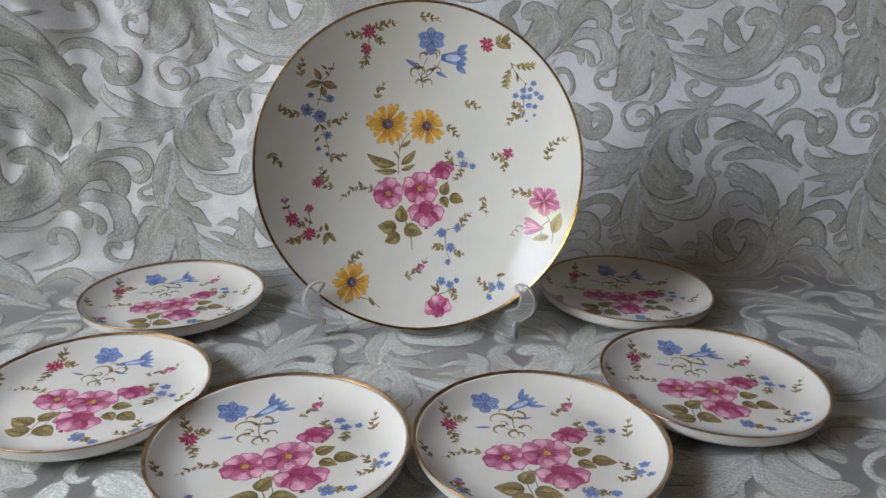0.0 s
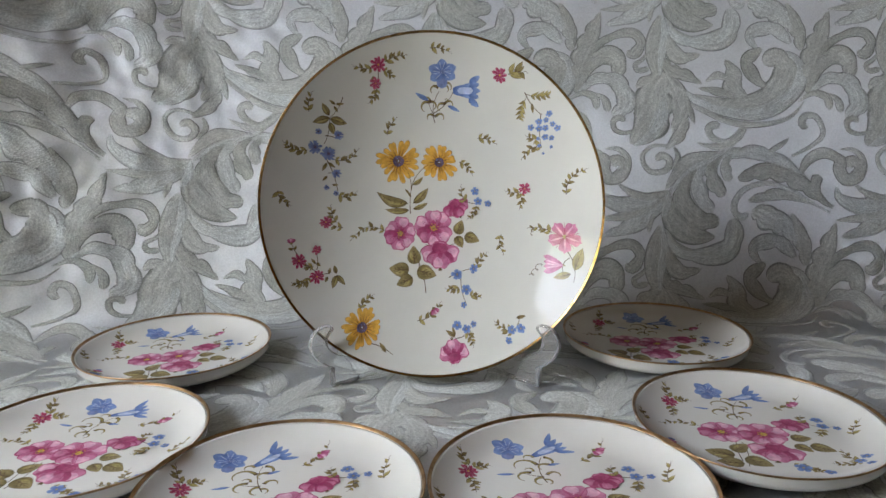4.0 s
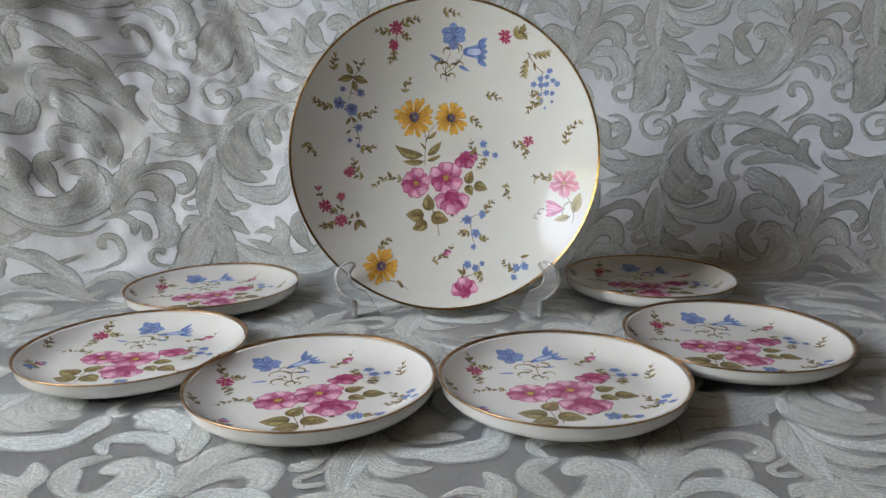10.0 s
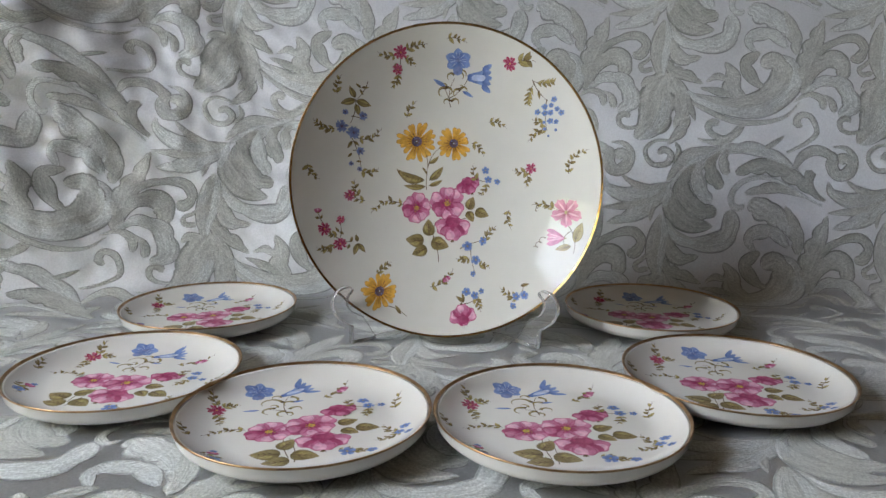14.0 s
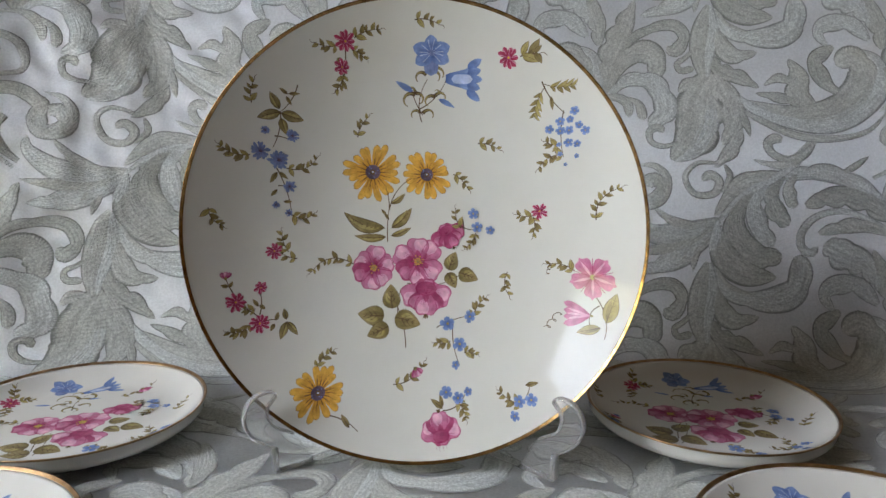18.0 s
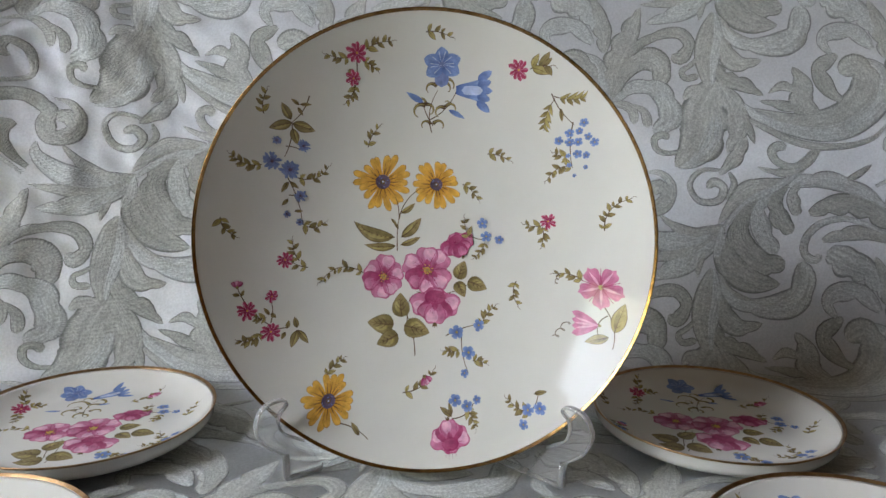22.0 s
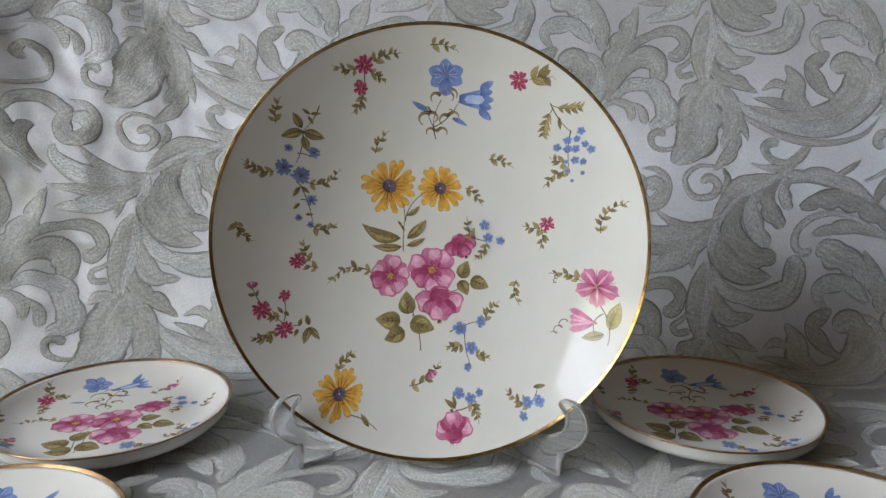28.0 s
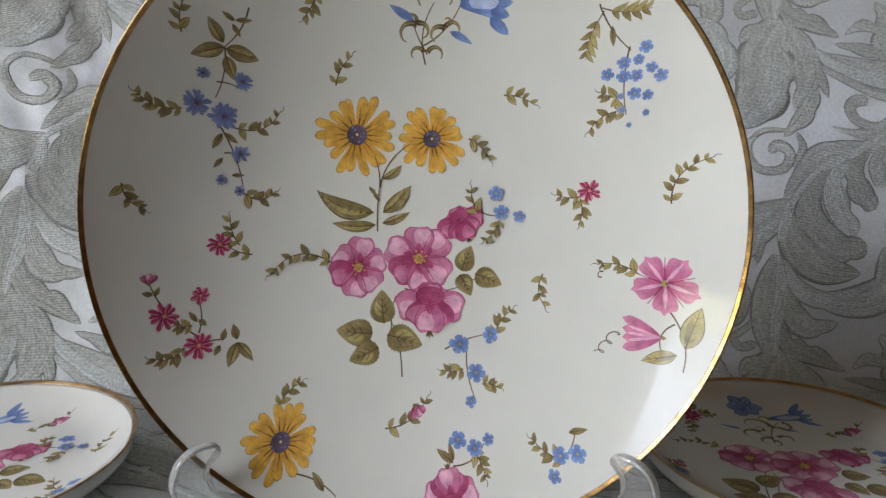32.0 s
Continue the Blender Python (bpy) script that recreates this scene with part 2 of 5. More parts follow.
win = tagged(new("window_1"), "white painted window that lets in daylight", "window", kind="structure")
bm = box(WALL_X - 0.02, WALL_X + 0.02, WIN_Y0, WIN_Y0 + 0.05, WIN_Z0, WIN_Z1, 0.004)
box(WALL_X - 0.02, WALL_X + 0.02, WIN_Y1 - 0.05, WIN_Y1, WIN_Z0, WIN_Z1, 0.004, bm)
box(WALL_X - 0.02, WALL_X + 0.02, WIN_Y0 + 0.05, WIN_Y1 - 0.05, WIN_Z0, WIN_Z0 + 0.05, 0.004, bm)
box(WALL_X - 0.02, WALL_X + 0.02, WIN_Y0 + 0.05, WIN_Y1 - 0.05, WIN_Z1 - 0.05, WIN_Z1, 0.004, bm)
part("window_frame", bm, FRAMEM, win, smooth=False)

# the bright garden outside the window, which lights the room
VIEW = bpy.data.materials.new("garden_daylight")
VIEW.use_nodes = True
vt = VIEW.node_tree
vt.nodes.remove(vt.nodes["Principled BSDF"])
em = vt.nodes.new("ShaderNodeEmission")
co_ = vt.nodes.new("ShaderNodeTexCoord")
nz_ = vt.nodes.new("ShaderNodeTexNoise")
nz_.inputs["Scale"].default_value, nz_.inputs["Detail"].default_value = 19.0, 6.0
nz_.inputs["Roughness"].default_value = 0.7
rp_ = ramp(VIEW, [(0.28, (0.40, 0.36, 0.18)), (0.36, (0.85, 0.76, 0.48)), (0.41, (0.42, 0.44, 0.36)), (0.49, (0.52, 0.55, 0.53)), (0.55, (0.70, 0.76, 0.85)), (0.62, (0.80, 0.86, 1.01))])
up_ = vt.nodes.new("ShaderNodeSeparateXYZ")
high_ = vt.nodes.new("ShaderNodeMath")
high_.operation = "MULTIPLY_ADD"
high_.inputs[1].default_value, high_.inputs[2].default_value = 0.8, -0.45
sum_ = vt.nodes.new("ShaderNodeMath")
vt.links.new(co_.outputs["Object"], nz_.inputs["Vector"])
vt.links.new(co_.outputs["Object"], up_.inputs["Vector"])
vt.links.new(up_.outputs["Z"], high_.inputs[0])
vt.links.new(nz_.outputs["Fac"], sum_.inputs[0])
vt.links.new(high_.outputs[0], sum_.inputs[1])
vt.links.new(sum_.outputs[0], rp_.inputs["Fac"])
vt.links.new(rp_.outputs["Color"], em.inputs["Color"])
em.inputs["Strength"].default_value = 24.5
vt.links.new(em.outputs[0], vt.nodes["Material Output"].inputs["Surface"])
setting("backdrop", box(WALL_X - 0.13, WALL_X - 0.12, WIN_Y0 - 0.12, WIN_Y1 + 0.12, WIN_Z0 - 0.12, WIN_Z1 + 0.12), VIEW, "bright overcast garden seen outside the window", "backdrop")

# ---- table under the cloth ----
table = tagged(new("table"), "wooden table covered by the patterned cloth", "table")
part("tabletop", box(-0.8, 0.9, -0.32, 0.95, -0.032, -0.004, 0.004), TABLEM, table, smooth=False)
for tx in (-0.74, 0.84):
    for ty in (-0.26, 0.89):
        part("leg", box(tx - 0.03, tx + 0.03, ty - 0.03, ty + 0.03, FL, -0.032, 0.004), TABLEM, table, smooth=False)


# ---- the cloth: it lies on the table, bends up and leans back as a backdrop ----
def foot_y(x):
    """Where the upright part of the cloth would meet the table."""
    return 0.747 + 0.1 * min(x, 0.15) - 1.3 * min(0.2, max(0.0, -0.22 - x)) ** 2 - 0.3 * max(0.0, -0.42 - x)


LEAN, BEND = 0.364, 0.055  # radians from upright, and the bend's radius
S_MIN, S_MAX = -1.02, 0.66


def cloth(x, s, lift=0.0):
    """A point of the cloth: x across, s along it from the crease (negative on the table, positive up the back)."""
    by = foot_y(x)
    turn = math.pi / 2 - LEAN
    flat = BEND * math.tan(turn / 2)
    arc = BEND * turn
    if s < -arc / 2:
        y, z, a = by - flat + s + arc / 2, 0.0, 0.0
    elif s > arc / 2:
        a = turn
        q = s - arc / 2 + flat
        y, z = by + q * math.cos(a), q * math.sin(a)
    else:
        a = (s + arc / 2) / BEND
        y, z = by - flat + BEND * math.sin(a), BEND * (1 - math.cos(a))
    rise = max(0.0, min(1.0, (s + 0.02) / 0.15))
    left = max(0.0, min(1.0, (-0.12 - x) / 0.25))
    w = 0.004 * rise * noise.noise(Vector((x * 5, s * 4, 2.0))) + 0.0015 * rise * noise.noise(Vector((x * 14, s * 12, 7.0)))
    w += left * rise * (0.020 * noise.noise(Vector((x * 11 + s * 7, s * 4 - x * 3, 4.0))) + 0.0075 * noise.noise(Vector((x * 30, s * 24, 1.0))) + 0.0042 * noise.noise(Vector((x * 62 + s * 20, s * 46, 6.0))))
    w += 0.0007 * (1 - rise) * (1 + noise.noise(Vector((x * 9, s * 9, 5.0))))
    w += 1.05 * max(0.0, -0.27 - x) ** 2 * max(0.0, min(1.0, (s - 0.1) / 0.2))  # the upper corner swings forward
    w += lift
    return Vector((x, y - w * math.sin(a), z + w * math.cos(a)))


# ---- painted flowers: thin enamel laid on the curved glaze ----
def enamel(name, base, tip, streak, dark=(0.2, 0.15, 0.1), rough=0.06):
    """Brush-painted colour: base to tip along the petal, with streaks that run along it."""
    m = material(name, base, rough, Specular_IOR_Level=0.18)
    uv = node(m, "UVMap")
    sep = node(m, "SeparateXYZ")
    join(m, uv, "UV", sep, "Vector")
    mp = node(m, "Mapping", Scale=(1.2, 9, 1))
    join(m, uv, "UV", mp, "Vector")
    nz = node(m, "TexNoise", Scale=1.0, Detail=5.0, Roughness=0.65)
    join(m, mp, "Vector", nz, "Vector")
    rp = ramp(m, [(0.0, base), (0.45, tuple((a + b) / 2 for a, b in zip(base, tip))), (1.0, tip)])
    join(m, sep, "X", rp, "Fac")
    rs = ramp(m, [(0.38, (0, 0, 0)), (0.66, (1, 1, 1))])
    join(m, nz, "Fac", rs, "Fac")
    mix = m.node_tree.nodes.new("ShaderNodeMix")
    mix.data_type = "RGBA"
    mul = node(m, "Math")
    mul.operation = "MULTIPLY"
    mul.inputs[1].default_value = streak
    join(m, rs, "Color", mul, 0)
    m.node_tree.links.new(mul.outputs[0], mix.inputs[0])
    m.node_tree.links.new(rp.outputs[0], mix.inputs[6])
    mix.inputs[7].default_value = (*dark, 1)
    wash = node(m, "TexNoise", Scale=260.0, Detail=2.0)
    co = node(m, "TexCoord")
    join(m, co, "Object", wash, "Vector")
    hs = node(m, "HueSaturation")
    mr = node(m, "MapRange")
    mr.inputs["From Min"].default_value, mr.inputs["From Max"].default_value = 0.3, 0.7
    mr.inputs["To Min"].default_value, mr.inputs["To Max"].default_value = 0.8, 1.2
    join(m, wash, "Fac", mr, "Value")
    join(m, mr, "Result", hs, "Value")
    m.node_tree.links.new(mix.outputs[2], hs.inputs["Color"])
    join(m, hs, "Color", bsdf(m), "Base Color")
    return m


INKS = [
    enamel("olive_leaf_enamel", (0.165, 0.13, 0.055), (0.34, 0.27, 0.125), 0.55, (0.11, 0.085, 0.035)),
    enamel("brown_stem_enamel", (0.095, 0.058, 0.032), (0.155, 0.10, 0.055), 0.3, (0.08, 0.05, 0.03)),
    enamel("pink_petal_enamel", (0.36, 0.075, 0.165), (0.58, 0.24, 0.36), 0.38, (0.38, 0.09, 0.18)),
    enamel("rose_petal_enamel", (0.25, 0.028, 0.09), (0.42, 0.105, 0.205), 0.4, (0.25, 0.025, 0.085)),
    enamel("red_aster_enamel", (0.19, 0.014, 0.035), (0.43, 0.075, 0.145), 0.5, (0.25, 0.02, 0.05)),
    enamel("blue_petal_enamel", (0.08, 0.13, 0.32), (0.24, 0.33, 0.58), 0.5, (0.09, 0.14, 0.34)),
    enamel("cornflower_enamel", (0.13, 0.15, 0.30), (0.22, 0.28, 0.48), 0.6, (0.10, 0.12, 0.28)),
    enamel("yellow_petal_enamel", (0.52, 0.25, 0.035), (0.70, 0.43, 0.10), 0.55, (0.46, 0.22, 0.03)),
    enamel("purple_eye_enamel", (0.055, 0.035, 0.06), (0.19, 0.15, 0.22), 0.7, (0.06, 0.04, 0.05)),
    enamel("pale_blue_enamel", (0.36, 0.43, 0.62), (0.50, 0.55, 0.68), 0.4, (0.3, 0.38, 0.62)),
    enamel("pale_leaf_enamel", (0.30, 0.245, 0.085), (0.42, 0.355, 0.16), 0.5, (0.24, 0.19, 0.06)),
    enamel("umber_edge_enamel", (0.20, 0.085, 0.015), (0.36, 0.17, 0.025), 0.4, (0.2, 0.08, 0.02)),
    enamel("deep_rose_enamel", (0.26, 0.022, 0.085), (0.36, 0.06, 0.15), 0.3, (0.2, 0.015, 0.06)),
    enamel("pale_pink_enamel", (0.56, 0.24, 0.37), (0.72, 0.44, 0.54), 0.3, (0.54, 0.22, 0.36)),
]
OLIVE, BROWN, PINK, ROSE, RED, BLUE, CORN, YELLOW, EYE, PALEBLUE, PALELEAF, UMBER, DEEP, PALEPINK = range(14)
rng = random.Random(7)


def flower(name):
    """Marks a method whose strokes make one flower, a part of its own."""
    def wrap(fn):
        def run(self, *a, **k):
            held = self.v, self.f, self.uv, self.ink
            self.v, self.f, self.uv, self.ink = [], [], [], []
            fn(self, *a, **k)
            self.kept.append((name, self.v, self.f, self.uv, self.ink))
            self.v, self.f, self.uv, self.ink = held
        return run
    return wrap


class Painted:
    """A spray of painted flowers on a dish; lengths in millimetres in the dish's own plane."""

    def __init__(self, dish, height):
        self.dish, self.height = dish, height
        self.clear()

    def clear(self):
        self.v, self.f, self.uv, self.ink, self.layer, self.kept = [], [], [], [], 0, []

    def strip(self, left, mid, right, ink, fine=False):
        """A blade between two edges with a middle line, cut small enough to follow the curve of the dish."""
        if fine:
            z = 0.025 + 0.002 * (self.layer + 0.8)
            self.layer += 0.1
        else:
            self.layer += 1
            z = 0.025 + 0.002 * self.layer
        n, k = len(mid), len(self.v)
        across = max(math.hypot(a[0] - b[0], a[1] - b[1]) for a, b in zip(left, right))
        h = max(1, int(across / 2 / 1.1 + 0.7))
        shift = round(self.layer * 3.7, 2)
        for i in range(n):
            t = i / (n - 1)
            for j in range(2 * h + 1):
                e, f = (left[i], mid[i]) if j <= h else (mid[i], right[i])
                q = j / h if j <= h else j / h - 1
                self.v.append((e[0] + (f[0] - e[0]) * q, e[1] + (f[1] - e[1]) * q, z))
                self.uv.append((t, j / (2 * h) + shift))
        w = 2 * h + 1
        for i in range(n - 1):
            for j in range(2 * h):
                a = k + w * i + j
                self.f.append((a, a + 1, a + w + 1, a + w))
                self.ink.append(ink)

    def blade(self, x, y, ang, length, wide, ink, bend=0.0, shape="leaf", n=9, wob=0.0):
        a = radians(ang)
        d, nrm = (math.cos(a), math.sin(a)), (-math.sin(a), math.cos(a))
        left, mid, right = [], [], []
        for i in range(n):
            t = i / (n - 1)
            b = bend * length * 4 * t * (1 - t) * 0.5
            if shape == "leaf":
                w = math.sin(math.pi * t ** 0.8) ** 0.9 if 0 < t < 1 else 0.0
            elif shape == "petal":
                w = (t ** 0.75) * (max(0.0, 1 - t ** 5) ** 0.5) * 1.12
            elif shape == "point":
                w = (t ** 0.5) * (1 - t) ** 0.7 * 2.0
            elif shape == "ray":
                w = (0.25 + 0.75 * t ** 0.6) * (max(0.0, 1 - t ** 6) ** 0.5)
            else:
                w = (max(0.0, 1 - (2 * t - 1) ** 4)) ** 0.5
            w *= wide / 2
            cx, cy = x + d[0] * length * t + nrm[0] * b, y + d[1] * length * t + nrm[1] * b
            j, k = 1 + wob * (rng.random() - 0.5), 1 + wob * (rng.random() - 0.5)
            if shape == "heart":
                along = 1 - (1 - t / 0.85) ** 1.25 if t < 0.85 else 1 - 0.03 * ((t - 0.85) / 0.15) ** 1.5
                w = math.sin(math.pi * t) ** 0.75 * wide / 2 if 0 < t < 1 else 0.0
                ex, ey = x + d[0] * length * along + nrm[0] * b, y + d[1] * length * along + nrm[1] * b
                cx, cy = x + d[0] * length * 0.97 * t + nrm[0] * b, y + d[1] * length * 0.97 * t + nrm[1] * b
            else:
                ex, ey = cx, cy
            if shape == "toothed":
                w = (math.sin(math.pi * t ** 0.66) ** 0.8 if 0 < t < 1 else 0.0) * wide / 2
                j = k = 1.0 + (0.09 if i % 2 else -0.05)
            left.append((ex + nrm[0] * w * j, ey + nrm[1] * w * j))
            right.append((ex - nrm[0] * w * k, ey - nrm[1] * w * k))
            mid.append((cx, cy))
        self.strip(left, mid, right, ink)

    def line(self, pts, w0, w1, ink=BROWN):
        left, right = [], []
        for i, p in enumerate(pts):
            q, r = pts[max(0, i - 1)], pts[min(len(pts) - 1, i + 1)]
            dx, dy = r[0] - q[0], r[1] - q[1]
            s = math.hypot(dx, dy) or 1
            w = (w0 + (w1 - w0) * i / (len(pts) - 1)) / 2
            left.append((p[0] - dy / s * w, p[1] + dx / s * w))
            right.append((p[0] + dy / s * w, p[1] - dx / s * w))
        self.strip(left, pts, right, ink, True)

    def arc(self, x, y, ang, length, bend=0.0, n=12):
        a = radians(ang)
        d, nrm = (math.cos(a), math.sin(a)), (-math.sin(a), math.cos(a))
        return [(x + d[0] * length * t + nrm[0] * bend * length * 2 * t * (1 - t), y + d[1] * length * t + nrm[1] * bend * length * 2 * t * (1 - t)) for t in (i / (n - 1) for i in range(n))]

    def disc(self, x, y, r, ink, n=14, squash=1.0, ang=0.0):
        left, mid, right = [], [], []
        a = radians(ang)
        for i in range(n):
            c = -math.cos(math.pi * i / (n - 1))
            s = math.sqrt(max(0.0, 1 - c * c)) * squash
            for row, w in ((left, s), (mid, 0), (right, -s)):
                row.append((x + r * (c * math.cos(a) - w * math.sin(a)), y + r * (c * math.sin(a) + w * math.cos(a))))
        self.strip(left, mid, right, ink)

    # -- stems and leaves --
    def stem(self, x, y, ang, length, bend=0.0, w=0.66):
        self.line(self.arc(x, y, ang, length, bend), w, w * 0.6)

    def leaf(self, x, y, ang, length, wide=4.0, bend=0.0, pale=0):
        self.blade(x, y, ang, length * 1.01, wide * 1.07, BROWN, bend, n=11)
        self.blade(x, y, ang, length * 0.99, wide * 0.97, PALELEAF if pale else OLIVE, bend, n=11, wob=0.05)
        if length > 9:
            self.blade(x + 0.1 * length * math.cos(radians(ang + 20)), y + 0.1 * length * math.sin(radians(ang + 20)), ang + 4, length * 0.75, wide * 0.3, OLIVE if pale else PALELEAF, bend, n=8)
        self.line(self.arc(x, y, ang, length * 0.92, bend), 0.55, 0.18)
        if length > 12:
            pts = self.arc(x, y, ang, length, bend)
            for i in range(2, 9, 2):
                for s in (-1, 1):
                    self.line(self.arc(*pts[i], ang + s * 38, wide * 0.36, 0.1 * s, 5), 0.26, 0.08)

    def leafround(self, x, y, r, ang):
        """A broad toothed rose leaf about its middle."""
        a = radians(ang)
        x0, y0 = x - r * math.cos(a), y - r * math.sin(a)
        self.blade(x0, y0, ang, 2.1 * r, 1.53 * r, BROWN, 0.04, "toothed", n=23)
        self.blade(x0, y0, ang, 2.07 * r, 1.47 * r, OLIVE, 0.04, "toothed", n=23)
        self.line(self.arc(x0, y0, ang, 1.95 * r, 0.04), 0.62, 0.2)
        self.blade(x0 + 0.5 * r * math.cos(a + 0.5), y0 + 0.5 * r * math.sin(a + 0.5), ang + 8, r, 0.4 * r, PALELEAF, 0.1, n=8, wob=0.2)
        for t in (0.3, 0.5, 0.7):
            for s in (-1, 1):
                self.line(self.arc(x0 + 2 * r * t * math.cos(a), y0 + 2 * r * t * math.sin(a), ang + 42 * s, r * 0.8 * (1.15 - t), 0.12 * s, 5), 0.5, 0.16)

    def sprig(self, x, y, ang, length, n, bend=0.12, size=1.0):
        n = max(3, int(n * 0.8 + 0.5))
        pts = self.arc(x, y, ang, length, bend * 1.6, 3 * n + 1)
        self.line(pts, 0.62, 0.34)
        leaf_l = min(5.6, 1.9 * length / n ** 0.75) * size
        for i in range(n):
            k = min(int((i + 0.6) * 3), len(pts) - 2)
            p, q = pts[k], pts[k + 1]
            h = math.degrees(math.atan2(q[1] - p[1], q[0] - p[0]))
            side = 1 if i % 2 else -1
            s = (1 - 0.4 * i / n) * (0.9 + 0.25 * rng.random())
            for turn, long in ((side * (40 + 14 * rng.random()), s), (-side * (46 + 12 * rng.random()), s * 0.78)):
                if long < s and i % 2:
                    continue
                self.blade(p[0], p[1], h + turn, leaf_l * long, leaf_l * 0.5 * long, BROWN, -0.12 * side, n=9)
                self.blade(p[0], p[1], h + turn, leaf_l * 0.97 * long, leaf_l * 0.41 * long, OLIVE if i % 3 else PALELEAF, -0.12 * side, n=9)
                self.line(self.arc(p[0], p[1], h + turn, leaf_l * 0.8 * long, -0.12 * side, 6), 0.28, 0.1)
        q = pts[-1]
        h = math.degrees(math.atan2(q[1] - pts[-2][1], q[0] - pts[-2][0]))
        self.line(self.arc(q[0], q[1], h, leaf_l * 0.5, 0.5 if bend > 0 else -0.5, 6), 0.36, 0.2)

    def fern(self, x, y, ang, length):
        pts = self.arc(x, y, ang, length, -0.15, 16)
        self.line(pts, 0.5, 0.2)
        for i in range(3, 15, 3):
            p, q = pts[i], pts[min(15, i + 1)]
            h = math.degrees(math.atan2(q[1] - p[1], q[0] - p[0]))
            ln = length * 0.42 * math.sin(math.pi * (0.2 + 0.7 * i / 16))
            for s in (-1, 1):
                self.blade(p[0], p[1], h + 38 * s, ln * (1.0 if s > 0 else 0.75), ln * 0.3, BROWN, -0.2 * s, n=9)
                self.blade(p[0], p[1], h + 38 * s, ln * (0.97 if s > 0 else 0.72), ln * 0.25, PALELEAF if s > 0 else OLIVE, -0.2 * s, n=9)

    def hook(self, x, y, ang, length):
        """A curled brown sepal."""
        side = -1 if math.cos(radians(ang)) > 0 else 1
        pts, px, py = [], x, y
        for i in range(15):
            t = i / 14
            pts.append((px, py))
            h = radians(ang - 62 * side + side * 190 * t ** 1.25)
            px, py = px + math.cos(h) * length * 1.35 / 14, py + math.sin(h) * length * 1.35 / 14
        fat = min(2.3, 0.24 * length)
        self.line(pts, fat + 0.45, 0.45, BROWN)
        self.line(pts[1:14], fat, 0.5, OLIVE)
        self.line(pts[1:9], 0.4 * fat, 0.2, PALELEAF)

    def curl(self, x, y, ang, length):
        """A looping tendril."""
        pts = []
        a = radians(ang)
        for i in range(40):
            t = i / 39
            w = 2 * math.pi * 2.6 * t
            r = length * 0.13
            cx, cy = x + math.cos(a) * length * t, y + math.sin(a) * length * t
            pts.append((cx + r * math.sin(w), cy + r * (1 - math.cos(w)) * 0.8))
        self.line(pts, 0.5, 0.4)

    # -- flowers --
    @flower("sunflower")
    def daisy(self, x, y, r, n):
        for i in range(n):
            a = 360 * i / n + rng.uniform(-5, 5)
            ln = r * rng.uniform(0.86, 1.1)
            w = 5.7 * r / n
            c, s = math.cos(radians(a)), math.sin(radians(a))
            bx, by, b = x + c * r * 0.2, y + s * r * 0.2, rng.uniform(-0.1, 0.1)
            self.blade(bx, by, a, ln - r * 0.2, w * 0.97, UMBER, b, "ray", 14, 0.05)
            self.blade(bx, by, a, ln - r * 0.22, w * 0.94, YELLOW, b, "ray", 14, 0.05)
            for o in (-4, 4):
                self.line(self.arc(x + c * r * 0.26, y + s * r * 0.26, a + o, r * rng.uniform(0.2, 0.5), b, 5), 0.42, 0.08)
        self.disc(x, y, r * 0.26, EYE)
        for i in range(26):
            a, q = rng.uniform(0, 6.28), r * 0.25 * rng.random() ** 0.5
            self.disc(x + q * math.cos(a), y + q * math.sin(a), r * 0.026, CORN if i % 4 == 0 else EYE, 6)
        self.disc(x, y, r * 0.09, BROWN)
        self.disc(x, y + 0.1, r * 0.035, PALEBLUE, 6)

    def petal(self, x, y, ang, ln, wide, ink, veins=7, bend=0.0, shape="heart"):
        """A petal with a thin dark edge, a pale blush on one side and veins that fan from its foot."""
        self.blade(x, y, ang, ln * 1.01, wide * 1.025, ROSE, bend, shape, 15, 0.03)
        self.blade(x, y, ang, ln * 0.985, wide * 0.965, ink, bend, shape, 15, 0.03)
        o = rng.choice((-14, 12))
        ca, sa = math.cos(radians(ang + o)), math.sin(radians(ang + o))
        self.blade(x + ln * 0.34 * ca, y + ln * 0.34 * sa, ang + o * 0.3, ln * 0.6, wide * 0.58, PALEPINK if ink == PINK else PINK, bend, shape, 11, 0.04)
        self.blade(x, y, ang, ln * 0.5, wide * 0.34, ROSE if ink == PINK else DEEP, bend, "leaf", 9, 0.06)
        for i in range(veins):
            o = (i - (veins - 1) / 2) / max(1, veins - 1)
            self.line(self.arc(x, y, ang + 44 * o * wide / ln, ln * rng.uniform(0.35, 0.72), 0.06 * o, 7), 0.5, 0.05, DEEP)

    @flower("wild_rose")
    def wildrose(self, x, y, r, n, turn):
        for i in range(n):
            a = turn + 360 * i / n + rng.uniform(-6, 6)
            self.petal(x, y, a, r * rng.uniform(0.88, 1.08), 1.84 * r * math.sin(math.pi / n), PINK if i % 5 != 3 else ROSE)
        for i in range(n):
            self.line(self.arc(x, y, turn + 360 * (i + 0.5) / n, r * 0.82, 0.04, 6), 0.5, 0.3, DEEP)
        self.disc(x, y, r * 0.14, YELLOW)
        for i in range(16):
            a = 6.283 * i / 16
            q = r * rng.uniform(0.13, 0.26)
            self.line([(x, y), (x + q * 0.6 * math.cos(a), y + q * 0.6 * math.sin(a)), (x + q * math.cos(a), y + q * math.sin(a))], 0.18, 0.12, PALELEAF)
